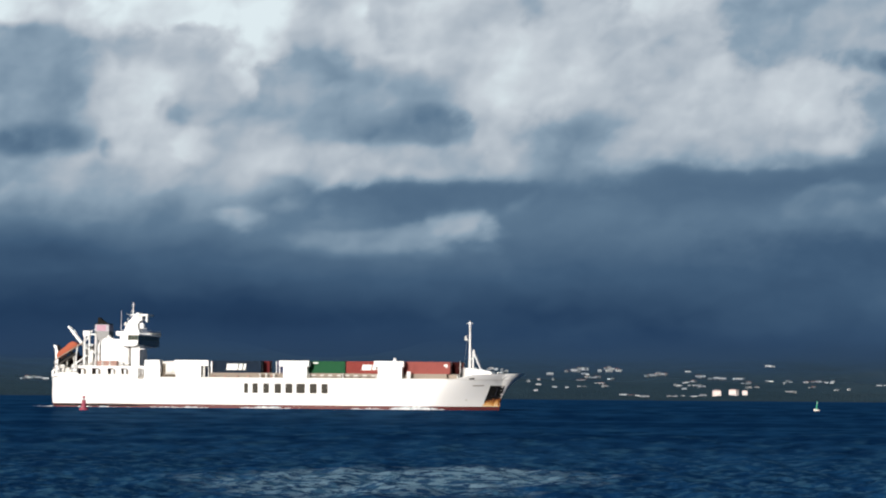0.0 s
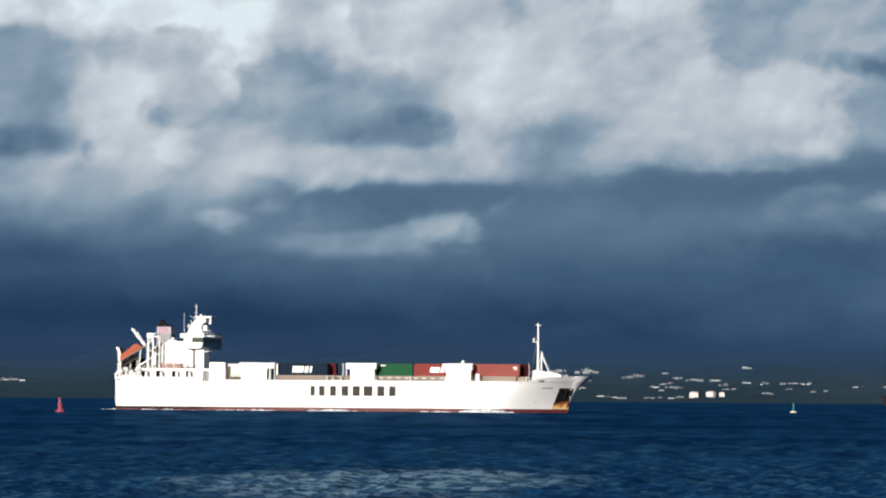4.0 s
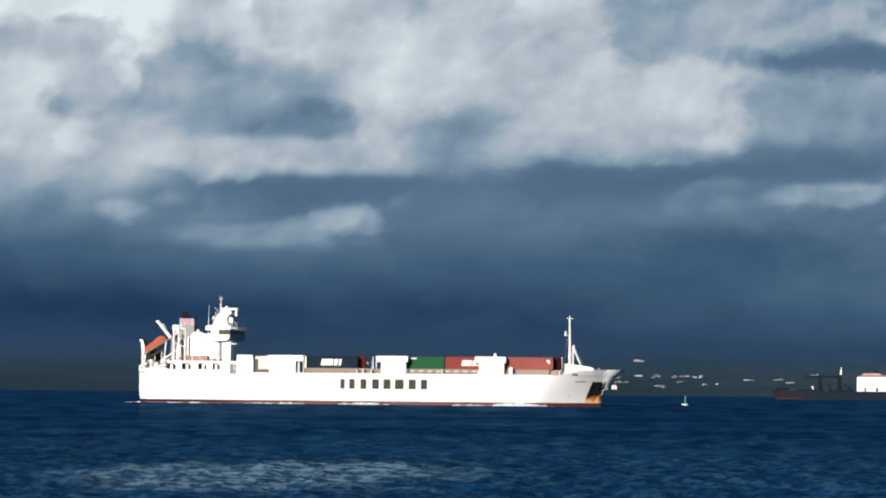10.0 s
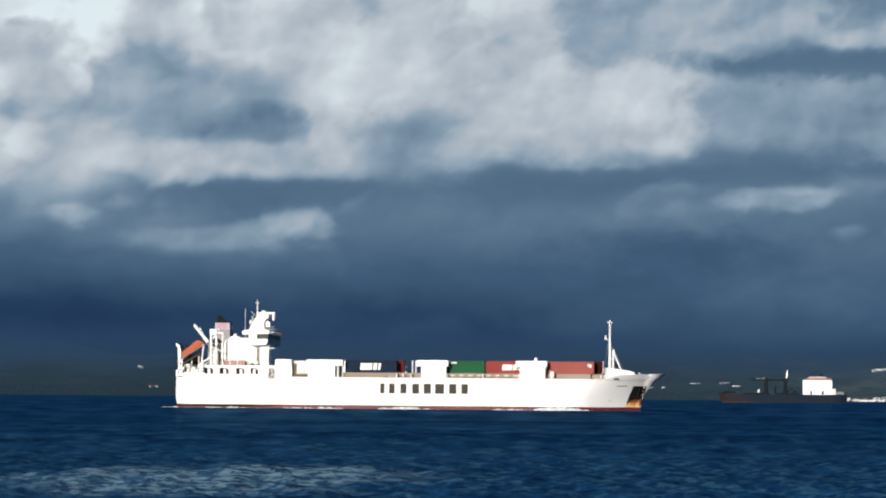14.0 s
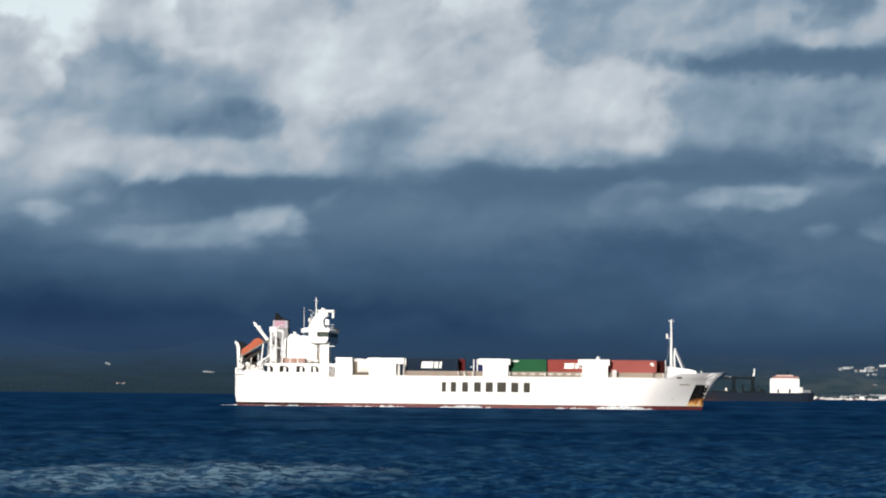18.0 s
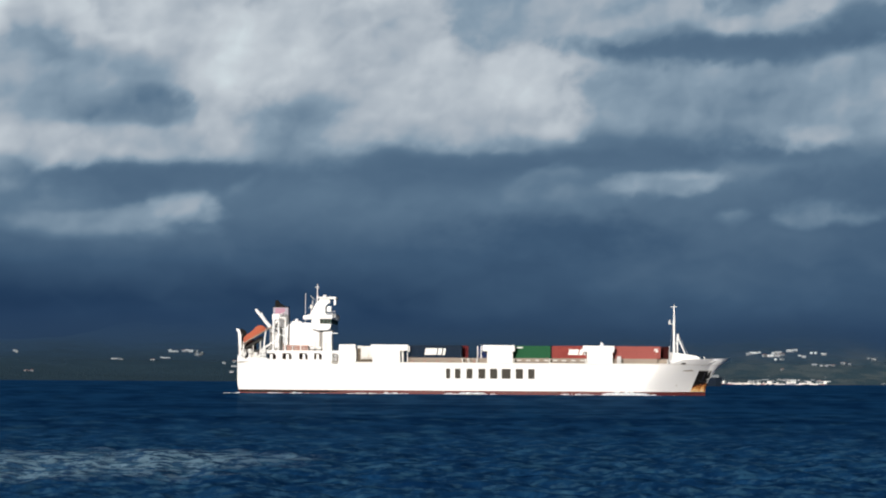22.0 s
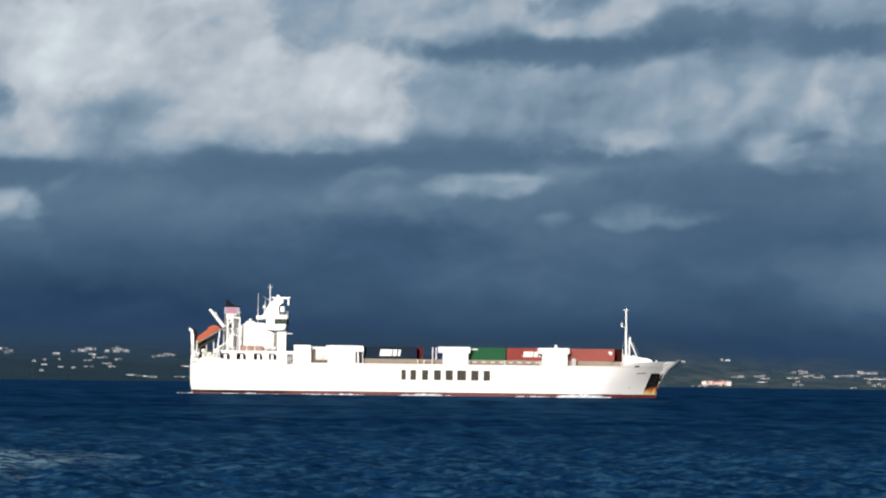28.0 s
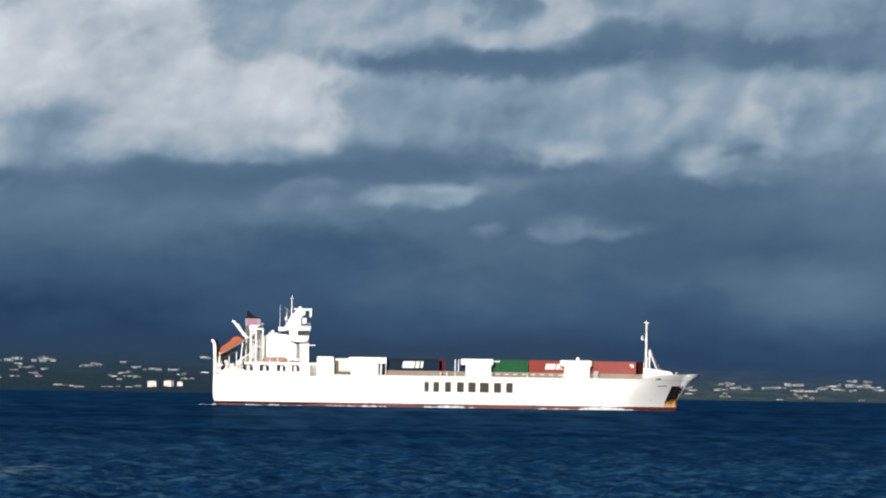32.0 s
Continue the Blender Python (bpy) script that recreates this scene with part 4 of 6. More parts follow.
part("hatch_coaming", solid((20.5, 80.5, -7.6, 7.6, 7.44, 8.55), bevel=0.05), M["tan"], ship, "weathered tan coaming under the containers")


def stanchions(x0, x1, y, z0, z1, step, r=0.05):
    bm = bmesh.new()
    for k in (1, 2):
        rod(bm, (x0, y, z0 + (z1 - z0) * k / 2), (x1, y, z0 + (z1 - z0) * k / 2), r * 0.6, sides=6)
    x = x0
    while x <= x1 + 1e-3:
        rod(bm, (x, y, z0), (x, y, z1), r, sides=6)
        x += step
    return bm


for x0, x1 in ((22.4, 40.4), (47.0, 63.6), (70.3, 74.5)):
    for y in (-9.3, 9.3):
        part("guard_rail", stanchions(x0, x1, y, 7.4, 8.3, 2.4, 0.04), M["tan"], ship)

for x in np.arange(48.2, 63.0, 2.1):
    part("rail_bracket", solid((x - 0.5, x + 0.5, -9.42, -9.32, 7.9, 8.15)), M["offwhite"], ship)
for x in np.arange(23.2, 40.0, 2.9):
    part("lashing_point", solid((x - 0.25, x + 0.25, -8.9, -8.5, 7.44, 7.95), bevel=0.05), M["brown"], ship)
# vent houses along the rail
for x0, x1, t0, t1 in ((5.8, 10.0, 5.9, 9.9), (13.8, 20.3, 13.4, 22.2), (40.7, 46.7, 39.6, 47.2), (64.0, 70.0, 63.0, 70.4)):
    for s in (-1, 1):
        ys = sorted((s * 9.48, s * 7.7))
        house = part("vent_house", solid((x0, x1, *ys, 7.4, 10.2), bevel=0.15), M["white"], ship, "white box-shaped ventilator house on the deck edge")
        part("hood", solid((t0, t1, ys[0] - 0.06, ys[1] + 0.06, 10.05, 11.55), bevel=0.2), M["white"], house)
part("store", solid((9.95, 13.85, -8.3, 8.3, 8.0, 11.2), bevel=0.1), M["offwhite"], ship, "grey deck store between the vent houses")
part("store_base", solid((9.95, 13.85, -8.6, 8.6, 7.44, 8.1)), M["shaded_brown"], ship, "dark brown sill of the deck store")
# no door: a brown strip stands in for the shadow left of the store
part("store_door", solid((10.15, 10.95, -8.36, -8.3, 8.1, 10.6)), M["shaded_brown"], ship, "brown strip painted for the shadow beside the deck store")
part("store_rail", stanchions(11.0, 13.8, -9.3, 7.4, 8.5, 0.93, 0.05), M["tan"], ship)
part("dome", rods(((67.5, -6, 11.5), (67.5, -6, 12.1), 0.5, 0.42), ((67.5, -6, 12.1), (67.5, -6, 12.4), 0.42, 0.15)), M["white"], ship)
part("post", rods(((20.9, -8.9, 7.4), (20.9, -8.9, 11.3), 0.28), ((22.0, -8.9, 7.4), (22.0, -8.9, 11.4), 0.12)), M["offwhite"], ship)
part("dark_locker", solid((20.35, 21.8, -8.4, -6.4, 7.5, 11.0), bevel=0.05), M["navy"], ship, "dark blue open-ended locker")
for x in (38.4, 39.2):
    part("frame_post", rods(((x, -6.75, 8.5), (x, -6.75, 11.4), 0.13)), M["white"], ship)
part("locker", solid((71.0, 72.0, -9.2, -8.6, 7.44, 9.1), bevel=0.05), M["steel"], ship)
for x in (34.9, 36.4, 38.3, 47.0, 55.3, 63.7):
    part("bollard", rods(((x, -8.8, 7.4), (x, -8.8, 8.3), 0.22), ((x, -8.8, 8.3), (x, -8.8, 8.42), 0.34)), M["offwhite"], ship)

# aft bulwark: an upper strake on posts, with openings between them
AFT = (-17.6, -15.9, -11.0, -8.9, -7.4, -5.2, -3.4, -1.4, 0.1, 1.9, 4.4, 6.0)
for s in (-1, 1):
    y0, y1 = sorted((s * 9.5, s * 9.2))
    part("upper_strake", solid((-11.0, 5.85, y0, y1, 9.4, 10.05), bevel=0.05), M["white"], ship, "white upper side strake")
    for a, b in zip(AFT[1::2], AFT[2::2]):
        part("side_plate", solid((a, b, y0, y1, 7.4, 9.4 if a > -15 else 8.3)), M["white"], ship)
    for a, b in zip(AFT[0::2], AFT[1::2]):
        part("sill_plate", solid((a, b, y0, y1, 7.4, 7.6 if a > 4 else 7.95)), M["white"], ship)
        if a > 0 or s < 0:
            part("bracket", prism(bmesh.new(), [(b - 0.5, 9.4), (b, 9.4), (b, 8.9)], y0, y1), M["white"], ship)
part("poop_deck", solid((-11.2, 5.8, -9.1, 9.1, 9.75, 10.0)), M["deck"], ship)
# tan wall stands in for the shade behind the side openings
part("inner_wall", solid((-10.8, 5.5, -7.2, 7.2, 7.44, 9.75)), M["tan"], ship)
for x in (-10.0, -6.2, -2.3, 0.9):
    part("pillar", solid((x - 0.35, x + 0.3, -9.1, -8.5, 7.4, 9.2), bevel=0.08), M["white"], ship)
# added brown plates paint in the dark of the foremost opening
part("vent_screen", solid((4.4, 5.85, -8.95, -8.85, 7.4, 9.6)), M["shaded_brown"], ship, "brown plate for the shade inside the side opening")
part("apron", solid((4.3, 5.75, -9.58, -9.46, 6.95, 7.58)), M["shaded_brown"], ship, "brown plate carrying the opening's shade lower")
for x in (4.75, 5.15, 5.5):
    part("post", rods(((x, -9.35, 7.5), (x, -9.35, 9.6), 0.09)), M["white"], ship)

# stern frame
bm = prism(bmesh.new(), [(-18.3, 7.2), (-17.1, 7.2), (-17.2, 9.0), (-17.7, 11.5), (-17.7, 13.6), (-18.1, 14.9), (-18.9, 15.3), (-18.9, 14.8), (-18.5, 14.2), (-18.35, 11.5)], -5.4, -4.9)
part("stern_horn", bm, M["white"], ship, "tall white ramp frame on the stern")
bm = prism(bmesh.new(), [(-18.3, 7.2), (-17.1, 7.2), (-17.2, 9.0), (-17.7, 11.5), (-17.7, 13.6), (-18.1, 14.9), (-18.9, 15.3), (-18.9, 14.8), (-18.5, 14.2), (-18.35, 11.5)], 4.9, 5.4)
# the far horn's shade is put into its black colour
part("stern_horn", bm, M["black_and_shade"], ship, "tall ramp frame on the far side of the stern, painted black for shade")
# added plate, black to suggest the shaded far horn
part("horn_plate", prism(bmesh.new(), [(-17.75, 10.4), (-17.1, 10.8), (-16.9, 13.6), (-17.1, 14.6), (-17.7, 15.3), (-18.1, 14.9), (-17.72, 13.6)], -5.3, -5.0), M["black_and_shade"], ship, "added black plate for shade behind the ramp frame")
part("port_screen", solid((-18.0, -15.9, 3.5, 8.5, 7.4, 12.7), bevel=0.1), M["slip"], ship, "dark red screen on the port side of the stern")
part("stern_ramp", solid((-18.2, -17.9, -4.9, 4.9, 7.3, 12.6)), M["offwhite"], ship, "raised stern ramp")
for x, z in ((-15.0, 9.9), (-13.2, 8.9)):
    part("winch", rods(((x, -8.9, 7.4), (x, -8.9, z - 0.5), 0.4, 0.32), ((x - 0.5, -8.9, z - 0.3), (x + 0.5, -8.9, z - 0.3), 0.42)), M["offwhite"], ship)

for x, y, z, r in ((-15.2, -8.6, 9.9, 0.6), (-16.6, -8.2, 9.3, 0.35), (-13.6, -8.9, 9.3, 0.4), (-12.4, -8.9, 9.8, 0.3), (-11.6, -8.7, 10.9, 0.35)):
    part("mushroom_vent", rods(((x, y, 7.4), (x, y, z), r * 0.55), ((x, y, z - 0.15), (x, y, z + r * 0.5), r, r * 0.75), ((x, y, z + r * 0.5), (x, y, z + r * 0.8), r * 0.75, r * 0.3)), M["white"], ship)
part("mooring_winch", rods(((-12.6, -8.7, 8.9), (-11.4, -8.7, 8.9), 0.55), ((-12.7, -8.7, 8.9), (-12.5, -8.7, 8.9), 0.8), ((-11.5, -8.7, 8.9), (-11.3, -8.7, 8.9), 0.8)), M["steel"], ship)
part("deck_locker", solid((-14.6, -13.9, -8.7, -7.9, 7.44, 9.6), bevel=0.06), M["offwhite"], ship)
part("fairlead", rods(((-17.2, -9.0, 8.6), (-17.2, -9.0, 9.4), 0.32), ((-16.5, -9.1, 8.6), (-16.5, -9.1, 9.2), 0.28)), M["white"], ship)
part("stern_lamp", rods(((-18.0, -6.8, 8.9), (-18.0, -6.8, 10.8), 0.08), ((-18.0, -6.8, 10.8), (-18.0, -6.8, 11.2), 0.2)), M["steel"], ship)
part("stern_bulwark", solid((-18.15, -17.6, -8.6, -7.2, 7.3, 8.9), bevel=0.15), M["white"], ship)

# accommodation, tower and bridge
def rounded_house():
    """The block's side outline with cut corners, its edges rounded."""
    bm = prism(bmesh.new(), [(-6.5, 10.0), (1.4, 10.0), (1.4, 13.6), (0.4, 15.2), (-1.0, 16.6), (-6.0, 16.6), (-7.0, 15.4), (-7.0, 11.3)], -7.0, 7.0)
    bmesh.ops.bevel(bm, geom=list(bm.edges), offset=0.3, segments=2, affect="EDGES")
    return bm


house = part("deckhouse", rounded_house(), M["white"], ship, "white rounded accommodation block")
part("deck_edge", solid((-7.3, -1.5, -8.5, 8.5, 10.0, 11.25), bevel=0.05), M["brown"], house, "red-brown deck edge")
part("roof_locker", solid((-5.6, -3.4, -6.4, -4.8, 16.5, 17.0), bevel=0.2), M["white"], house)
part("ventilator", rods(((-4.6, -5.2, 16.5), (-4.6, -5.2, 17.3), 0.3), ((-4.6, -5.2, 17.2), (-4.6, -5.2, 17.6), 0.5, 0.3)), M["white"], house)
for x in (-6.9, -5.1, -3.2):
    part("drain_pipe", rods(((x, -8.6, 10.0), (x, -8.6, 11.9), 0.12)), M["white"], house)
for x in (-1.2, -0.2, 0.7):
    part("locker_door", solid((x, x + 0.6, -7.06, -7.0, 10.3, 12.2)), M["offwhite"], house)
# raised tan strip stands in for shade between deckhouse and tower
part("stair_recess", solid((1.05, 1.75, -7.12, -7.0, 10.1, 14.4)), M["tan"], house, "tan strip painted for the shade beside the tower")
tower = part("tower", solid((1.8, 4.0, -7.4, -3.8, 9.9, 15.2), bevel=0.1), M["white"], ship, "white tower under the bridge")
part("platform", solid((3.9, 5.5, -8.4, -5.0, 14.05, 14.25), bevel=0.03), M["white"], tower)
part("door", solid((2.2, 3.0, -7.46, -7.4, 10.1, 12.0)), M["offwhite"], tower)
part("ladder", rods(((1.2, -7.3, 10), (1.2, -7.3, 15), 0.06), ((1.6, -7.3, 10), (1.6, -7.3, 15), 0.06), *[((1.2, -7.3, 10.3 + k * 0.4), (1.6, -7.3, 10.3 + k * 0.4), 0.04) for k in range(11)]), M["steel"], tower)
bridge = part("wheelhouse", prism(bmesh.new(), [(-0.8, 15.2), (1.0, 14.8), (3.3, 14.9), (3.8, 15.4), (3.95, 16.35), (-0.8, 16.35)], -8.7, 8.7), M["white"], ship, "wide white wheelhouse with a band of dark windows")
part("window_band", solid((-0.6, 3.87, -8.5, 8.5, 16.35, 17.5)), M["pane_and_shade"], bridge, "dark tinted bridge windows")
for y in (-8.62, 8.5):
    part("wing_panel", solid((-0.7, 1.3, y, y + 0.12, 16.3, 17.52)), M["white"], bridge)
for x in (1.3, 2.2, 3.1, 3.85):
    part("mullion", solid((x - 0.07, x + 0.07, -8.56, -8.48, 16.35, 17.5)), M["teal"], bridge)
for k in range(15):
    y = -8.4 + k * 1.2
    part("mullion", solid((3.83, 3.93, y - 0.06, y + 0.06, 16.35, 17.5)), M["teal"], bridge)
# glass-dark panel stands in for shade on the white bridge front
part("front_panel", solid((3.91, 3.99, -8.45, 8.45, 15.0, 16.4)), M["pane_and_shade"], bridge, "dark panel painted for the shade on the bridge front")
part("after_platform", solid((-3.3, -1.72, -3.2, 3.2, 17.5, 18.45), bevel=0.1), M["white"], bridge)
part("bridge_roof", solid((-1.7, 4.25, -8.8, 8.8, 17.5, 17.85), bevel=0.08), M["white"], bridge)
part("parapet", solid((-1.7, 4.25, -8.8, -8.6, 17.85, 18.5), (-1.7, -1.5, -8.6, 8.6, 17.85, 18.5), (-1.7, 4.25, 8.6, 8.8, 17.85, 18.5)), M["white"], bridge)
part("front_rail", rods(*[((4.15, y, 17.85), (4.15, y, 18.9), 0.05) for y in np.arange(-8.4, 8.5, 1.4)], ((4.15, -8.4, 18.9), (4.15, 8.4, 18.9), 0.05), ((4.15, -8.4, 18.4), (4.15, 8.4, 18.4), 0.04)), M["steel"], bridge)

radar = part("radar_house", prism(bmesh.new(), [(-2.0, 18.2), (2.6, 18.2), (2.0, 19.0), (1.9, 20.4), (2.4, 21.2), (3.0, 21.5), (3.0, 22.6), (0.9, 22.6), (0.3, 21.8), (-0.4, 21.2), (-1.1, 19.8)], -3.0, 0.2), M["white"], ship, "white curved radar mast house")
part("radar_platform", solid((0.2, 4.6, -3.4, 1.4, 22.6, 22.9), bevel=0.05), M["white"], radar)
part("platform_rim", solid((0.9, 4.55, -3.42, -3.34, 22.35, 22.6), (4.45, 4.55, -3.3, 1.3, 22.35, 22.6)), M["offwhite"], radar)
part("radar_cabinet", solid((2.3, 3.3, -2.6, -0.8, 19.3, 20.7), bevel=0.12), M["white"], radar, "white box under the overhanging platform")
part("hanger", solid((4.0, 4.5, -3.2, -1.6, 20.9, 22.6), bevel=0.08), M["white"], radar)
part("scanner", solid((1.4, 2.1, -2.9, 0.4, 22.95, 23.35), bevel=0.08), M["white"], radar)
part("inner_rail", rods(((2.1, -3.0, 19.4), (4.4, -3.0, 19.4), 0.06), ((2.1, -3.0, 18.9), (4.4, -3.0, 18.9), 0.05)), M["offwhite"], radar)
part("flag_gaff", rods(((-0.3, 0, 21.9), (-1.9, 0, 23.2), 0.06), ((-1.2, -0.6, 19.9), (-1.4, -0.6, 22.0), 0.12)), M["steel"], radar)
mast = part("main_mast", rods(((-0.25, 0, 18), (-0.25, 0, 25.8), 0.22, 0.1), ((-0.75, 0, 25.3), (0.25, 0, 25.3), 0.06), ((-0.25, -1.6, 23.8), (-0.25, 1.6, 23.8), 0.07)), M["white"], ship, "thin white main mast")
part("lamp_box", rods(((-0.25, 0, 25.7), (-0.25, 0, 26.0), 0.18)), M["steel"], mast)
part("whip_antenna", rods(((-3.0, -1.0, 16.5), (-3.0, -1.0, 23.8), 0.07, 0.035)), M["white"], ship)
part("whip_antenna", rods(((-1.5, 2.0, 17.9), (-1.5, 2.0, 22.8), 0.07, 0.04)), M["steel"], ship)
part("satellite_dome", rods(((-1.5, -2.0, 18.0), (-1.5, -2.0, 20.3), 0.1), ((-1.5, -2.0, 20.2), (-1.5, -2.0, 21.0), 0.45, 0.2)), M["offwhite"], ship)

# funnel and gear aft of the deckhouse
funnel = part("funnel", lean_in(prism(bmesh.new(), [(-11.3, 10.0), (-7.3, 10.0), (-7.6, 18.85), (-11.2, 18.85)], 2.2, 6.8), 2.2, 10.0, 0.11), M["black"], ship, "black funnel with a faded red band")
part("funnel_band", lean_in(prism(bmesh.new(), [(-11.22, 18.8), (-7.58, 18.8), (-7.68, 20.5), (-11.28, 20.5)], 3.12, 6.84), 3.12, 18.8, 0.11), M["lilac"], funnel, "pale grey-lilac band with a faded red panel")
part("band_panel", lean_in(prism(bmesh.new(), [(-10.75, 18.95), (-8.4, 18.95), (-8.42, 20.35), (-10.8, 20.35)], 3.10, 3.3), 3.10, 18.95, 0.11), M["rose"], funnel, "faded purple-red panel")
part("funnel_top", lean_in(prism(bmesh.new(), [(-11.28, 20.5), (-7.68, 20.5), (-7.72, 20.75), (-11.26, 20.8)], 3.4, 6.7), 3.4, 20.5, 0.11), M["black_and_shade"], funnel)
part("exhaust_pipe", prism(bmesh.new(), [(-11.0, 20.7), (-8.2, 20.7), (-9.0, 21.1), (-9.8, 21.6), (-10.4, 22.3), (-10.9, 22.3)], 4.4, 5.8), M["black_and_shade"], funnel)
part("funnel_casing", solid((-11.0, -7.4, -5.2, -3.5, 10.0, 15.4), bevel=0.1), M["steel"], ship)
part("crane_post", rods(((-9.6, -8.9, 10), (-9.6, -8.9, 18.2), 0.3), ((-8.4, -8.9, 10), (-8.4, -8.9, 18.2), 0.25), ((-10.0, -8.9, 18.0), (-6.7, -8.9, 17.6), 0.25), ((-6.8, -8.9, 10), (-6.8, -8.9, 17.8), 0.2), ((-9.6, -8.9, 14.5), (-6.8, -8.9, 13.2), 0.12)), M["white"], ship, "white lattice posts beside the funnel")
for x, y, z, r in ((-7.2, -6.9, 16.6, 0.22), (-7.8, -6.7, 15.2, 0.18), (-10.6, -6.8, 15.9, 0.2)):
    part("vent_pipe", rods(((x, y, 10), (x, y, z), r)), M["steel"], ship, "grey vent pipe")
part("post_lamp", rods(((-7.0, -8.9, 17.8), (-7.0, -8.9, 18.9), 0.07), ((-7.3, -8.9, 18.9), (-6.7, -8.9, 18.9), 0.16)), M["steel"], ship)
part("post_brace", rods(((-9.6, -8.9, 17.6), (-7.6, -8.9, 18.6), 0.16)), M["white"], ship)
part("post_box", solid((-9.9, -8.2, -9.4, -8.3, 17.2, 18.6), bevel=0.1), M["white"], ship)
part("davit_arm", rods(((-13.6, -8.6, 19.3), (-10.2, -8.6, 15.2), 0.38, 0.45), ((-13.75, -8.6, 19.15), (-13.45, -8.6, 19.6), 0.5)), M["white"], ship, "white slanting davit arm")
part("davit_fork", rods(((-10.2, -8.6, 15.2), (-8.3, -8.6, 17.6), 0.24, 0.2), ((-12.6, -8.2, 18.9), (-11.2, -8.2, 16.6), 0.14)), M["white"], ship)
part("davit_leg", rods(((-12.9, -9.0, 7.5), (-12.6, -9.0, 10.0), 0.2), ((-12.6, -9.0, 10.0), (-8.8, -9.0, 12.6), 0.2), ((-12.2, -9.0, 7.5), (-11.4, -9.0, 15.0), 0.18)), M["white"], ship)
part("launch_post", rods(((-17.0, -8.0, 7.6), (-16.7, -8.0, 12.2), 0.2)), M["white"], ship)
part("launch_rail", rods(((-17.0, -9.3, 11.4), (-9.9, -9.3, 15.6), 0.15)), M["tan"], ship, "tan launching rail under the lifeboat")
part("slipway", prism(bmesh.new(), [(-17.5, 10.5), (-17.2, 9.9), (-12.4, 12.6), (-12.7, 13.4)], -7.6, -4.2), M["dark"], ship, "dark slipway under the lifeboat")
for x, top in ((-16.4, 10.4), (-14.6, 11.4), (-12.9, 12.3)):
    part("slipway_post", rods(((x, -7.2, 7.4), (x, -7.2, top), 0.16)), M["offwhite"], ship)
# added dark block filling the gap below the slipway
part("slipway_house", solid((-15.6, -12.8, -6.6, -3.0, 7.44, 10.2), bevel=0.1), M["dark"], ship, "dark block below the slipway")
part("stairway", rods(((-14.4, -8.4, 8), (-10.6, -8.4, 10.6), 0.12), ((-14.4, -7.8, 8), (-10.6, -7.8, 10.6), 0.12)), M["offwhite"], ship)
part("poop_rail", stanchions(-10.8, 0.8, -9.25, 10.0, 11.0, 2.1, 0.035), M["offwhite"], ship)
for x in (-0.9, 0.6):
    part("raft_canister", rods(((x, -8.2, 10.6), (x + 1.0, -8.2, 10.6), 0.38)), M["white"], ship)

# forecastle and foremast
part("forecastle", prism(bmesh.new(), [(83.2, 7.4), (83.2, 10.2), (84.2, 10.15), (89.6, 9.4), (90.6, 9.0), (90.8, 7.4)], -2.9, 2.9), M["white"], ship, "white sloping forecastle house")
part("wave_breaker", solid((82.75, 82.95, -6.7, 6.7, 7.4, 8.5), bevel=0.03), M["offwhite"], ship)
part("fore_coaming", solid((80.52, 82.7, -6.6, 6.6, 7.44, 8.53), bevel=0.03), M["tan"], ship)
part("fore_post", rods(((83.3, -5.5, 7.4), (83.3, -5.5, 11.6), 0.08)), M["white"], ship)
for x in (88.2, 89.2, 91.8):
    part("mooring_bitt", rods(((x, -1.4, 7.4), (x, -1.4, 9.1), 0.13), ((x - 0.2, -1.4, 9.05), (x + 0.2, -1.4, 9.05), 0.1)), M["offwhite"], ship)
fore = part("foremast", rods(((84.7, 0, 7.4), (84.7, 0, 21.3), 0.4, 0.2)), M["white"], ship, "tall white foremast")
part("crosstree", rods(((84.0, 0, 20.95), (85.4, 0, 20.95), 0.09), ((84.7, -1.2, 20.95), (84.7, 1.2, 20.95), 0.09)), M["white"], fore)
part("bracket", rods(((83.6, 0, 16.9), (84.7, 0, 16.9), 0.1)), M["white"], fore)
part("lantern", rods(((83.7, 0, 16.8), (83.7, 0, 17.9), 0.3, 0.22)), M["offwhite"], fore)
part("mast_light", rods(((84.7, 0, 21.2), (84.7, 0, 21.55), 0.16)), M["steel"], fore)
part("derrick", rods(((85.5, 0, 8.6), (85.5, 0, 13.6), 0.2), ((85.6, 0, 13.2), (85.6, 0, 14.5), 0.36, 0.26), ((85.7, 0, 13.6), (87.4, 0, 9.6), 0.2, 0.14), ((84.7, 0, 12.4), (85.5, 0, 12.4), 0.12)), M["white"], fore)
part("stay", rods(((84.7, 0, 20.6), (83.4, -3.0, 8.4), 0.02), ((85.4, 0, 15.0), (88.0, -1.0, 9.6), 0.04)), M["steel"], fore)


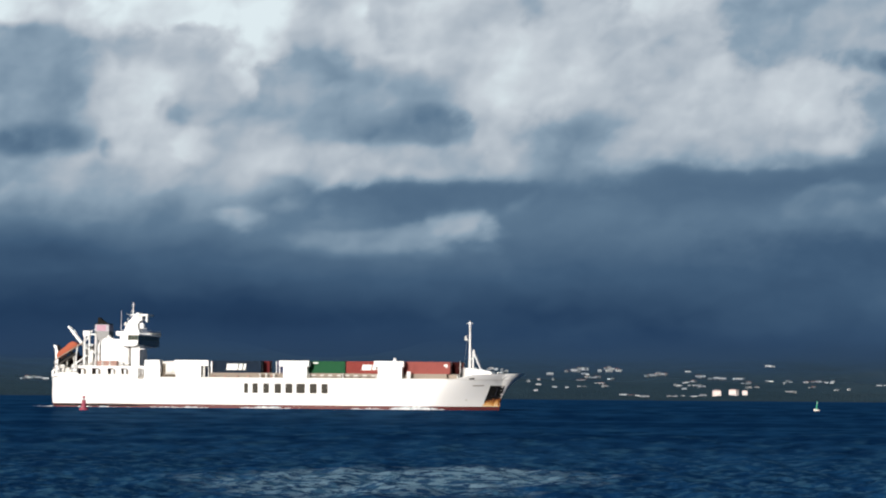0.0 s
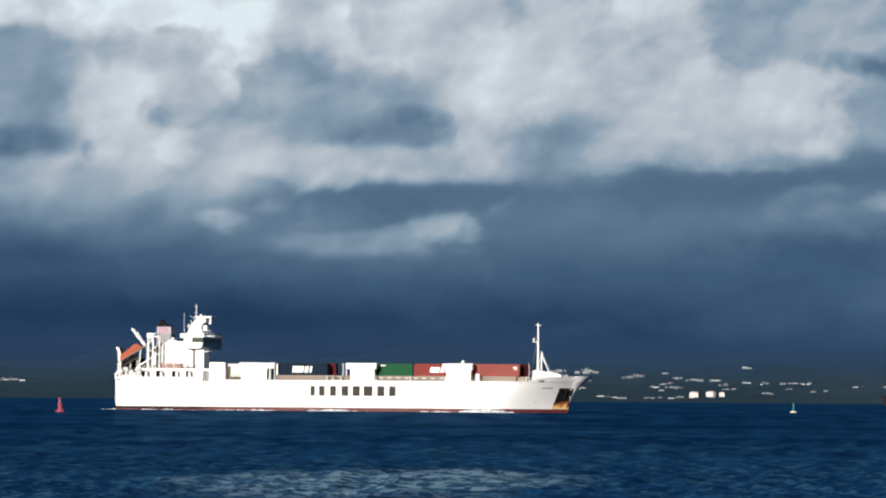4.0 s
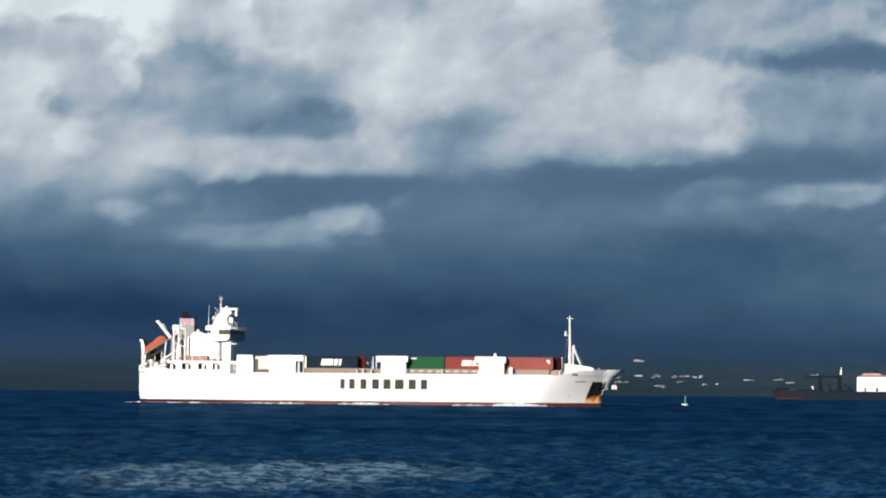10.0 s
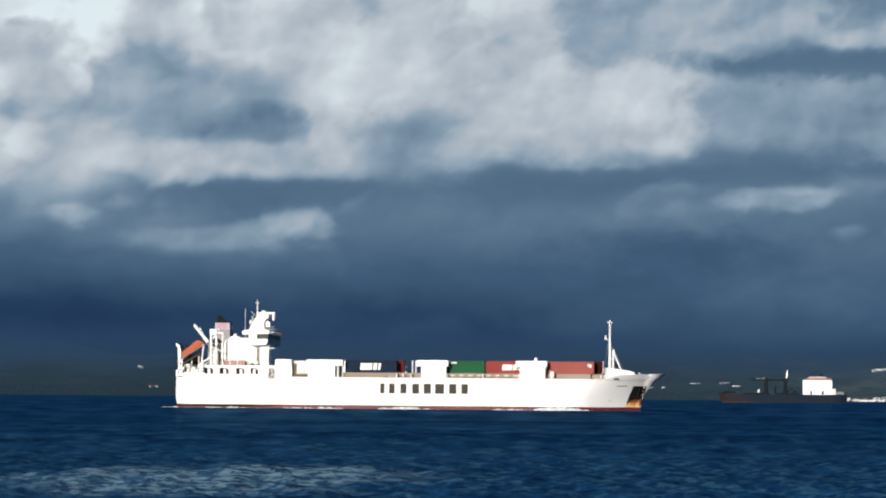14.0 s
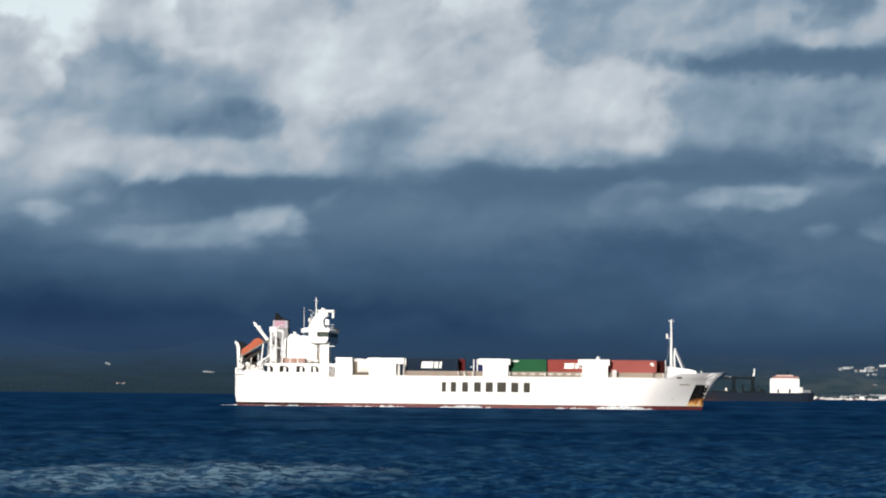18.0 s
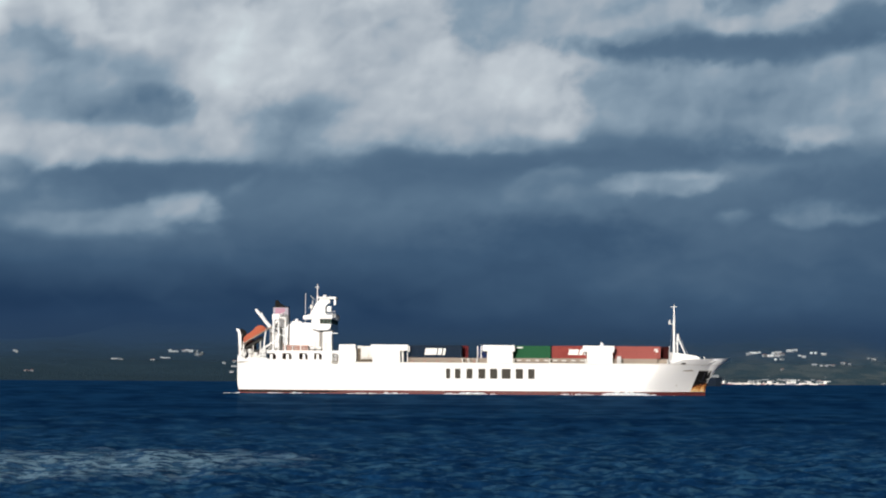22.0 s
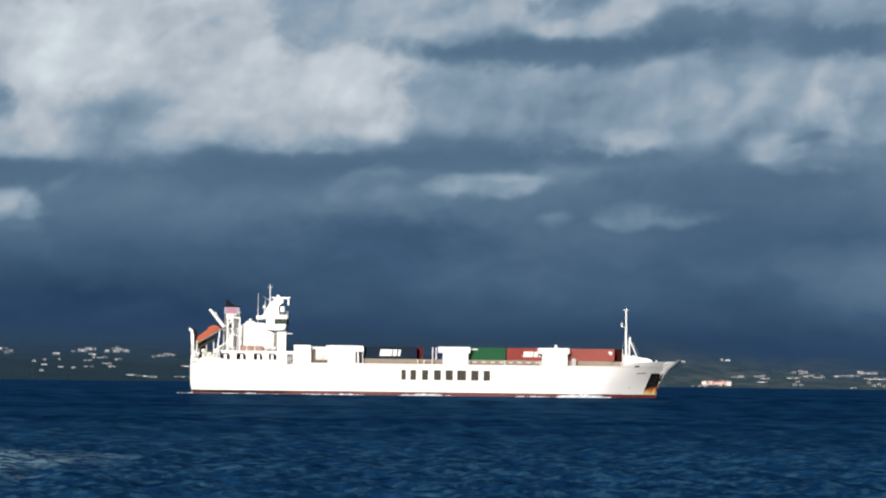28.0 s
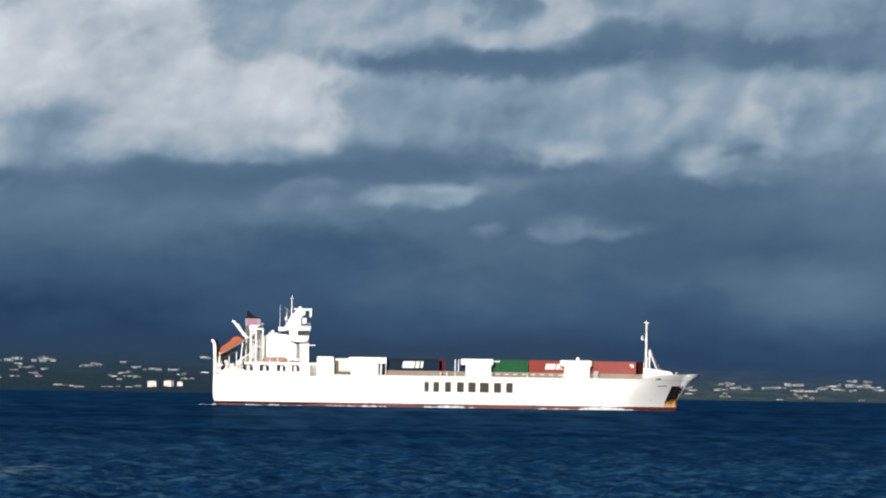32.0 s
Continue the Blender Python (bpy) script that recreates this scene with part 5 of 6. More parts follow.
# ---- cargo on deck ----
def container(body, label, length=12.19, logo=None):
    """A steel box with ribbed sides, corner posts, doors and, where it has one, a painted mark."""
    t = thing("shipping_container", label, "container", "containers on the ship's deck")
    hl, hw, ht = length / 2, 1.22, 2.9
    bm = bmesh.new()
    steps = int(length / 0.28)
    for s in (-1, 1):
        low, high = [], []
        for i in range(steps * 4 + 1):
            x = -hl + 0.1 + (length - 0.2) * i / (steps * 4)
            y = s * (hw - (0.05 if i % 4 in (0, 1) else 0.01))
            low.append(bm.verts.new((x, y, 0.15)))
            high.append(bm.verts.new((x, y, ht - 0.12)))
        for i in range(len(low) - 1):
            bm.faces.new((low[i], low[i + 1], high[i + 1], high[i]))
    box(bm, -hl + 0.05, hl - 0.05, -hw + 0.06, hw - 0.06, 0.12, ht - 0.04)
    part("body", bm, body, t)
    part("bottom_rail", solid((-hl, hl, -hw, -hw + 0.1, 0, 0.16), (-hl, hl, hw - 0.1, hw, 0, 0.16)), body, t)
    part("top_rail", solid((-hl, hl, -hw, -hw + 0.08, ht - 0.12, ht), (-hl, hl, hw - 0.08, hw, ht - 0.12, ht)), body, t)
    for x in (-hl, hl - 0.16):
        for y in (-hw, hw - 0.16):
            part("corner_post", solid((x, x + 0.16, y, y + 0.16, 0, ht)), body, t)
    for y in (-1.1, 0.02):
        part("door", solid((hl - 0.06, hl - 0.01, y, y + 1.08, 0.15, ht - 0.15)), body, t)
    for y in (-0.8, -0.3, 0.3, 0.8):
        part("lock_bar", rods(((hl + 0.02, y, 0.1), (hl + 0.02, y, ht - 0.1), 0.03)), M["steel"], t)
    if logo:
        for x0, x1, z0, z1 in logo:
            part("painted_mark", prism(bmesh.new(), [(x0, z0), (x1, z0), (x1 + 0.25, z1), (x0 + 0.25, z1)], -hw - 0.025, -hw - 0.005), M["sail"], t, "white painted mark")
    return t


WORD = [(0.0 + k * 0.92, 0.0 + k * 0.92 + 0.72, 0.0, 1.2) for k in range(5)]


def mark(x, z):
    return [(x + a, x + b, z + c, z + d) for a, b, c, d in WORD]


DECK = 8.56
for body, label, x, y, length, logo in (
        (M["red_pale"], "faded red shipping container behind the forecastle", 75.1, -6.0, 12.19, [(4.5, 5.3, 1.9, 2.3), (4.9, 5.4, 1.5, 1.9)]),
        (M["red"], "brick red shipping container with a white painted mark", 61.9, -6.0, 12.19, [(-2.3, 0.0, 0.8, 2.1), (0.25, 1.1, 0.8, 2.1), (1.35, 1.9, 0.8, 2.1)]),
        (M["green"], "dark green shipping container with a small pale mark", 49.4, -6.0, 12.19, [(-2.2, -0.6, 2.3, 2.6)]),
        (M["navy"], "dark blue shipping container with a large white mark", 28.5, -6.0, 12.19, [(-2.6, 0.2, 0.65, 2.2), (0.45, 1.35, 0.65, 2.2), (1.65, 2.2, 0.65, 2.2)]),
        (M["maroon"], "maroon shipping container, its end towards the bow", 30.0, -3.3, 12.19, None),
        (M["blue"], "blue shipping container with a white end frame", 41.6, -5.4, 6.06, None),
        (M["slip"], "very dark maroon shipping container, its end towards the bow", 77.2, -3.3, 12.19, None),
        (M["maroon"], "maroon shipping container in the inner row", 62.2, -3.3, 12.19, None),
        (M["navy"], "dark blue shipping container in the inner row", 49.6, -3.3, 12.19, None),
        (M["red"], "brick red shipping container in the port row", 76.4, 4.6, 12.19, None),
        (M["green"], "green shipping container in the port row", 49.4, 4.6, 12.19, None)):
    MOVERS.append((container(body, label, length, logo), (x, y, DECK)))

boat = thing("lifeboat", "orange enclosed free-fall lifeboat on a sloping slipway", "lifeboat")
bm = bmesh.new()
prism(bm, [(-3.3, -0.5), (-2.9, -0.8), (2.7, -0.9), (2.95, -0.6), (2.4, 0.6), (2.0, 0.75), (-2.4, 0.6), (-2.8, 0.4)], -1.3, 1.3)
bmesh.ops.bevel(bm, geom=[e for e in bm.edges], offset=0.12, segments=2, affect="EDGES")
part("boat_hull", bm, M["orange"], boat)
part("canopy", solid((0.6, 1.7, -0.7, 0.7, 0.6, 0.95), bevel=0.12), M["orange"], boat)
part("keel", solid((-3.2, 3.2, -0.12, 0.12, -1.02, -0.82)), M["brown"], boat, "dark red keel strip")
for y in (-1.36, 1.28):
    part("gunwale", solid((-3.0, 2.8, y, y + 0.08, -0.55, -0.45)), M["orange"], boat)
MOVERS.append((boat, (-14.2, -7.9, 14.1, 0, -35, 0)))


# ---- foam along the waterline ----
def foam_material():
    n = Net("sea_foam")
    at = n.place()
    fine = n.noise(at, 2.2, 5, 0.65)[0]
    return n.finish(n.mix(n.span(fine, 0.35, 0.6), (0.35, 0.42, 0.48), (0.85, 0.87, 0.88)), 0.8, 0, n.bump(fine, 0.7, 0.3), 0.2)


M["foam"] = foam_material()


def foam(stretches, label):
    """Broken crests against the ship's side: many small flattened lumps."""
    rng = random.Random(11)
    bm = bmesh.new()
    for x0, x1, count, size, off in stretches:
        for _ in range(count):
            u = rng.random()
            x = x0 + (x1 - x0) * u
            near = half_breadth(min(x, 91.5), 0.2) if x > -18.2 else 8.0
            swell = max(0.12, 0.55 + 1.3 * noise.fractal(Vector((x / 2.6, 3.3, 0.0)), 1.0, 2.0, 3))
            s = 1.25 * size * rng.uniform(0.4, 1.0) * swell * (1 - abs(2 * u - 1) ** 3)
            y = -near - 0.25 - abs(rng.gauss(0, off))
            m = Matrix.Translation((x, y, -0.05 + 0.14 * s)) @ Matrix.Diagonal((s * rng.uniform(0.9, 2.2), s * rng.uniform(0.5, 1.1), s * rng.uniform(0.4, 0.9), 1))
            bmesh.ops.create_icosphere(bm, subdivisions=1, radius=0.5, matrix=m)
    ob = part("wake_foam", bm, M["foam"])
    return tagged(ob, label, "foam", kind="stuff")


wake = foam(((67, 83, 520, 1.8, 0.5), (52, 68, 160, 0.7, 0.4), (30, 46, 260, 1.0, 0.5), (6, 24, 200, 0.6, 0.4), (-8, 6, 60, 0.4, 0.3), (-22.5, -17, 60, 0.7, 0.9), (-15, -2, 60, 0.5, 0.6), (83, 91, 25, 0.4, 0.2)), "white foam breaking along the hull at the waterline")
MOVERS.append((wake, (0, 0, 0)))


# ---- buoys ----
def buoy(colour, label, top):
    b = thing("navigation_buoy", label, "buoy")
    bm = bmesh.new()
    rod(bm, (0, 0, -0.5), (0, 0, 0.35), 0.85, 0.9, 20)
    rod(bm, (0, 0, 0.35), (0, 0, 0.5), 0.9, 0.55, 20)
    part("float", bm, M["buoy_red"] if colour == "red" else M["offwhite"], b)
    bm = bmesh.new()
    for k in range(4):
        a = k * math.pi / 2 + 0.5
        rod(bm, (0.34 * math.cos(a), 0.34 * math.sin(a), 0.45), (0.15 * math.cos(a), 0.15 * math.sin(a), 2.0), 0.04, sides=6)
    rod(bm, (0, 0, 0.45), (0, 0, 2.0), *((0.46, 0.40) if top == "can" else (0.16, 0.12)))
    part("tower", bm, M["buoy_" + colour], b)
    part("lantern", rods(((0, 0, 2.0), (0, 0, 2.3), 0.12)), M["steel"], b)
    bm = bmesh.new()
    if top == "can":
        rod(bm, (0, 0, 2.28), (0, 0, 2.75), 0.3)
    else:
        rod(bm, (0, 0, 2.28), (0, 0, 2.85), 0.3, 0.05)
    part("topmark", bm, M["buoy_" + colour], b)
    return b


red_buoy = buoy("red", "red steel navigation buoy floating in the channel", "can")
red_buoy.matrix_world = pose(-151.0, 429.0, 0)
green_buoy = buoy("green", "green navigation buoy with a pale float", "cone")
green_buoy.matrix_world = pose(-14.1, 655.0, 0)


# ---- second ship at anchor: x aft along the view, built from its bow ----
def rusty_hull(name, sound, rusted, reach):
    """Dark paint that gives way to rust towards the bow."""
    n = Net(name)
    at = n.place()
    sep = n.nodes.new("ShaderNodeSeparateXYZ")
    n.links.new(at, sep.inputs[0])
    blot = n.noise(n.vec("MULTIPLY", at, (1.0, 1.0, 0.6)), 0.16, 4, 0.6)[0]
    where = n.math("ADD", sep.outputs[0], n.math("MULTIPLY", n.math("SUBTRACT", blot, 0.5), 40.0))
    return n.finish(n.mix(n.span(where, 6.0, reach, 0.65, 0.0), sound, rusted), 0.8, 0, n.bump(blot, 0.2, 0.2), 0.1)


M["hull2"] = rusty_hull("dark_blue_grey_hull", (0.010, 0.017, 0.030), (0.032, 0.021, 0.020), 34.0)
M["boot2"] = rusty_hull("dull_red_boot_topping", (0.010, 0.017, 0.030), (0.080, 0.032, 0.022), 42.0)


def anchored_ship():
    t = thing("anchored_freighter", "dark freighter at anchor with a white aft house", "ship")
    L = 97.0
    rings = []
    for z, b0, b1 in ((-1, 4.0, 0.0), (0.0, 4.0, 0.0), (0.9, 3.4, -0.4), (4.5, 1.4, -1.6), (6.2, 0.0, -2.2)):
        side = []
        for u in np.linspace(0, 1, 22):
            x = b0 + u * (L - b0 - b1 * 0.3)
            w = 7.5 * min(1, (max(u, 0) / 0.16) ** 0.6) * (1 if u < 0.9 else 1 - 0.5 * ((u - 0.9) / 0.1) ** 2)
            side.append((x, w, z + (1.6 * max(0, 1 - u / 0.16) + 0.8 * max(0, (u - 0.8) / 0.2)) * max(0, z) / 6.2))
        rings.append([(x, -y, z) for x, y, z in side] + [(x, y, z) for x, y, z in side[::-1]])

    def shell(use):
        bm = bmesh.new()
        grid = [[bm.verts.new(v) for v in r] for r in use]
        n = len(grid[0])
        for a, b in zip(grid, grid[1:]):
            for i in range(n):
                bm.faces.new((a[i], a[(i + 1) % n], b[(i + 1) % n], b[i]))
        bm.faces.new(grid[-1])
        bmesh.ops.remove_doubles(bm, verts=bm.verts, dist=0.001)
        bmesh.ops.recalc_face_normals(bm, faces=bm.faces)
        return bm
    part("hull", shell(rings[2:]), M["hull2"], t, "dark blue-grey hull, brown with rust at the bow")
    part("boot_topping", shell(rings[:3]), M["boot2"], t, "dull orange-red waterline")
    part("forecastle", solid((4, 14, -5, 5, 7, 8.6), bevel=0.2), M["crane2"], t)
    part("hatch", solid((20, 40, -5.5, 5.5, 6.2, 7.6), (44, 62, -5.5, 5.5, 6.2, 7.6), bevel=0.1), M["crane2"], t)
    for x, boom in ((37.0, -10.0), (51.5, -13.0)):
        crane = part("deck_crane", rods(((x, 0, 6), (x, 0, 17.5), 1.6, 1.3), ((x, 0, 6), (x, 0, 9), 2.2, 2.0)), M["crane2"], t, "dark deck crane")
        part("cab", solid((x - 1.5, x + 1.5, -1.5, 1.5, 15.0, 19.0), bevel=0.3), M["crane2"], crane)
        part("jib", solid((x + boom, x, -0.6, 0.6, 16.6, 18.2), bevel=0.2), M["crane2"], crane)
        part("jib_tip", rods(((x + boom, 0, 18.0), (x + boom - 2.0, 0, 18.8), 0.4)), M["crane2"], crane)
        part("stay", rods(((x, 0, 21.0), (x + boom * 0.8, 0, 18.4), 0.08)), M["crane2"], crane)
    part("crane_head", prism(bmesh.new(), [(51.6, 19.0), (53.1, 19.0), (53.2, 24.8), (52.7, 24.8)], -1, 1), M["sail"], t, "white crane head")
    part("bridge_house", solid((64.5, 86.5, -7, 7, 6.4, 17.4), bevel=0.3), M["white"], t, "white block of cabins")
    part("house_step", solid((86.6, 89.0, -6, 6, 6.4, 11.0), bevel=0.2), M["offwhite"], t)
    part("stern_house", solid((89.1, 95, -6, 6, 6.4, 8.8), bevel=0.2), M["roof_dull"], t)
    part("bridge_top", solid((66.5, 86.0, -6.6, 6.6, 17.4, 19.0), bevel=0.3), M["roof_red"], t, "orange-red bridge roof")
    part("top_house", solid((69, 82, -5, 5, 19.0, 20.0), bevel=0.2), M["wall_pink"], t)
    for x, w in ((70, 1.3), (78.5, 1.6)):
        part("doorway", solid((x, x + w, -7.06, -6.95, 6.6, 9.4)), M["dark"], t)
    part("funnel", solid((77, 79, -2, 2, 19.5, 22.5), bevel=0.3), M["crane2"], t)
    for x, top in ((71.0, 22.6), (72.6, 23.4), (75.0, 22.4)):
        part("mast", rods(((x, 0, 19.9), (x, 0, top), 0.35, 0.25)), M["crane2"], t)
    part("bow_mast", rods(((9, 0, 8), (9, 0, 14), 0.25, 0.12)), M["crane2"], t)
    part("vent_post", rods(((44, 0, 7), (44, 0, 12.5), 0.8, 0.6)), M["crane2"], t)
    part("gangway", rods(((48, -2, 7), (57, -2, 11), 0.35)), M["crane2"], t)
    part("deck_gear", solid((57, 60, -3, 3, 6.2, 9.5), bevel=0.3), M["crane2"], t)
    part("deck_locker", solid((30.8, 32.2, -4, -3, 7.6, 10.0), bevel=0.2), M["offwhite"], t)
    return t


freighter = anchored_ship()
freighter.matrix_world = pose(27.0, 1760.0, 0, 0, 0, -2.3)


# ---- houses on the slopes ----
def spot(bearing, height):
    """Where a line of sight at that bearing and height meets the coast."""
    a = radians(bearing)
    for d in np.arange(3486, 4400, 4.0):
        x, y = d * math.sin(a), d * math.cos(a)
        g = ground_height(x, y)
        if math.degrees(math.atan2(g - EYE[2] + 2.0, d)) >= height:
            return x, y, g
    return x, y, g


def cottage(wall, roof, w, d, h, pitch, label):
    """A plain house: walls, a pitched roof with eaves, door and windows."""
    t = thing("house", label, "house", "houses on the coast")
    part("wall", prism(bmesh.new(), [(-w / 2, -3), (w / 2, -3), (w / 2, h), (0, h + pitch), (-w / 2, h)], -d / 2, d / 2), wall, t)
    bm = prism(bmesh.new(), [(-w / 2 - 0.6, h - 0.2), (0, h + pitch), (w / 2 + 0.6, h - 0.2), (w / 2 + 0.6, h + 0.15), (0, h + pitch + 0.4), (-w / 2 - 0.6, h + 0.15)], -d / 2 - 0.6, d / 2 + 0.6)
    part("roof", bm, roof, t)
    part("door", solid((-0.6, 0.6, -d / 2 - 0.05, -d / 2 + 0.05, 0, 2.1)), M["dark"], t)
    for x in (-w * 0.3, w * 0.3):
        part("window", solid((x - 0.7, x + 0.7, -d / 2 - 0.05, -d / 2 + 0.05, 1.0, 2.3)), M["pane_and_shade"], t)
    return t


def long_house(wall, roof, w, d, h, label):
    """A broad low building with a hipped roof turned along the shore."""
    t = thing("house", label, "house", "houses on the coast")
    part("wall", solid((-w / 2, w / 2, -d / 2, d / 2, -3, h)), wall, t)
    bm = bmesh.new()
    lo = [bm.verts.new(v) for v in ((-w / 2 - 0.8, -d / 2 - 0.8, h), (w / 2 + 0.8, -d / 2 - 0.8, h), (w / 2 + 0.8, d / 2 + 0.8, h), (-w / 2 - 0.8, d / 2 + 0.8, h))]
    hi = [bm.verts.new(v) for v in ((-w / 2 + d / 2, 0, h + d * 0.24), (w / 2 - d / 2, 0, h + d * 0.24))]
    for f in ((lo[0], lo[1], hi[1], hi[0]), (lo[2], lo[3], hi[0], hi[1]), (lo[1], lo[2], hi[1]), (lo[3], lo[0], hi[0]), lo[::-1]):
        bm.faces.new(f)
    part("roof", bm, roof, t)
    for k in range(max(2, int(w / 3.2))):
        x = -w / 2 + 1.6 + k * 3.2
        part("window", solid((x - 0.6, x + 0.6, -d / 2 - 0.05, -d / 2 + 0.05, 0.9, 2.2)), M["pane_and_shade"], t)
    return t


KINDS = [
    cottage(M["wall_white"], M["roof_grey"], 5.6, 6, 2.0, 0.9, "white house with a pale metal roof on the slope"),
    cottage(M["wall_white"], M["roof_red"], 5.6, 6, 2.0, 1.0, "white house with a red tin roof on the slope"),
    long_house(M["wall_white"], M["roof_grey"], 9.5, 5, 1.9, "long white building with a pale roof on the slope"),
    long_house(M["wall_pink"], M["roof_red"], 13, 9, 5.6, "pink house with a red roof near the shore"),
    long_house(M["wall_white"], M["roof_grey"], 6.6, 4.5, 2.0, "low white house with a pale hipped roof"),
    long_house(M["wall_white"], M["roof_grey"], 12, 4.5, 1.9, "low white terrace with a pale roof"),
    cottage(M["wall_grey"], M["roof_dull"], 4.6, 5, 2.1, 1.0, "small grey house with a dull metal roof on the slope"),
    cottage(M["wall_grey"], M["roof_red"], 6.2, 5, 2.3, 1.0, "grey house with a faded red roof on the slope"),
    long_house(M["wall_hotel"], M["wall_pink"], 13.5, 8, 8.0, "pale pink three-storey hotel block on the shore"),
    long_house(M["wall_hotel"], M["wall_pink"], 8.5, 7, 6.2, "small pale pink hotel block on the shore"),
    long_house(M["wall_bright"], M["wall_bright"], 10.5, 4, 1.2, "long low bright white house on the slope"),
    long_house(M["wall_bright"], M["wall_white"], 5.0, 4, 1.4, "small bright white house on the slope"),
]
HOMES = ((-8.36, 0.42), (-8.1, 0.45), (-8.11, 0.33), (8.46, 0.05), (-8.17, 0.19), (-7.82, 0.61), (-7.74, 0.47), (10.5, 0.05), (-3.68, 0.10), (-2.99, 0.13), (12.1, 0.40), (11.5, 0.28))
for proto, (bearing, height) in zip(KINDS, HOMES):
    proto.matrix_world = pose(*spot(bearing, height), 0, 0, -bearing)


FAMILY = {}


def again(proto, m):
    """A copy of a house or boat with its parts, which are looked up once."""
    if proto.name not in FAMILY:
        FAMILY[proto.name] = list(proto.children)
    made = proto.copy()
    scene.collection.objects.link(made)
    made.matrix_basis = m
    for o in FAMILY[proto.name]:
        piece = o.copy()
        scene.collection.objects.link(piece)
        piece.parent = made
    return made


def sized(kind, rng):
    """Houses differ in length and height."""
    return Matrix.Diagonal((rng.uniform(0.7, 1.5), 1.0, rng.uniform(0.55, 1.0), 1.0)) if kind < 0 else Matrix()


def settle(places, kind, rng):
    for bearing, height in places:
        x, y, z = spot(bearing, height)
        k = kind if kind >= 0 else rng.choice((0, 1, 2, 4, 5, 10, 10, 11))
        again(KINDS[k], pose(x, y, z, 0, 0, -bearing + rng.uniform(-35, 35)) @ sized(kind, rng))
        # smaller neighbours along the lane
        for _ in range(rng.choice((0, 1, 2, 2)) if kind < 0 and height > 0.11 else 0):
            side, back = rng.choice((-1, 1)) * rng.uniform(4.5, 11), rng.uniform(-12, 18)
            p, q = x + side, y + back
            again(KINDS[rng.choice((4, 6, 6, 7, 11))], pose(p, q, ground_height(p, q), 0, 0, -bearing + rng.uniform(-50, 50)) @ sized(kind, rng))


rng = random.Random(4)
settle([
    (-7.7, 0.28), (-7.4, 0.68),
    (-7.4, 0.27), (-7.16, 0.7), (-7, 0.74), (-6.97, 0.62), (-7, 0.46), (-6.8, 0.53), (-7.09, 0.3), (-6.88, 0.74),
    (-6.63, 0.39), (-6.57, 0.7), (-6.35, 0.7), (-6.35, 0.49), (-6.29, 0.75), (-6.06, 0.7), (-6.41, 0.31), (-5.43, 0.57),
    (-5.26, 0.59), (-5.09, 0.61), (-5.01, 0.63), (-5.98, 0.1), (-5.8, 0.09), (-5.64, 0.09), (-5.46, 0.06), (-4.84, 0.07),
    (-4.7, 0.07), (-4.51, 0.09), (-4.23, 0.08), (-4.02, 0.1),
], -1, rng)
settle([
    (-4.39, 0.7), (-4.01, 0.58), (-3.68, 0.53), (-3.53, 0.52), (-3.16, 0.52), (-4.4, 0.42), (-4.6, 0.34), (-4.23, 0.34),
    (-4.08, 0.31), (-4.48, 0.26), (-3.04, 0.4), (-2.86, 0.3), (-2.38, 0.47), (-1.87, 0.45), (-1.49, 0.44), (-1.19, 0.46),
    (-0.98, 0.44), (-1.31, 0.32), (-1.87, 0.21), (-0.74, 0.25), (-0.44, 0.27), (-2.43, 0.85), (-13.44, 0.68), (-13.07, 0.19),
    (-11.02, 0.51), (-10.11, 0.48), (-9.78, 0.54), (-9.58, 0.7), (-9.35, 0.72), (-9.16, 0.72), (-9.02, 0.63), (-20.72, 0.41),
    (-20.51, 0.42), (-20.33, 0.39),
], -1, rng)
settle([
    (4.83, 0.76), (5.24, 0.69), (5.44, 0.77), (5.42, 0.69), (5.52, 0.6), (5.73, 0.82), (6.06, 0.67), (6.25, 0.76),
    (6.55, 0.74), (6.49, 0.44), (6.66, 0.46), (7.03, 0.5), (5.54, 0.34), (7.77, 0.6), (8.85, 0.66), (9.14, 0.24),
    (8, 0), (8.18, 0), (1.1, 0.4), (1.35, 0.33), (1.9, 0.5), (0.3, 0.38), (8.23, 0),
], -1, rng)
settle([
    (9.17, 0.26), (9.6, 0.25), (9.72, 0.2), (9.84, 0.2), (9.67, 0.12), (10.37, 0.22), (10.51, 0.22), (10.74, 0.38),
    (10.65, 0.33), (10.88, 0.28), (10.97, 0.26), (11.09, 0.24), (11.69, 0.29), (11.89, 0.29), (12.15, 0.38), (12.26, 0.37),
    (12.4, 0.37), (12.31, 0.24), (12.49, 0.22), (12.68, 0.22), (12.81, 0.22), (12.93, 0.27), (13.06, 0.3), (13.2, 0.35),
    (11.92, 0), (13.68, 0.35), (13.75, 0.49), (13.86, 0.35), (14, 0.38), (14.07, 0.34), (13.91, 0.01), (13.66, 0.24),
    (13.3, 0.27), (13.57, 0.38), (14.12, 0.48), (14.33, 0.34), (14.39, 0.28),
], -1, rng)
settle([(-3.26, 0.12)], 8, rng)
settle([(8.3, 0.03), (8.86, 0.03)], 9, rng)
settle([(8.6, 0.03), (8.7, 0.06)], 3, rng)
settle([(10.66, 0.04), (10.58, 0.13), (12.3, 0.12), (12.42, 0.05), (12.55, 0.09), (12.7, 0.04)], 7, rng)

settle([(4.72 + 0.082 * k, 0.045 + 0.05 * rng.random()) for k in range(25) if k % 2], -1, rng)
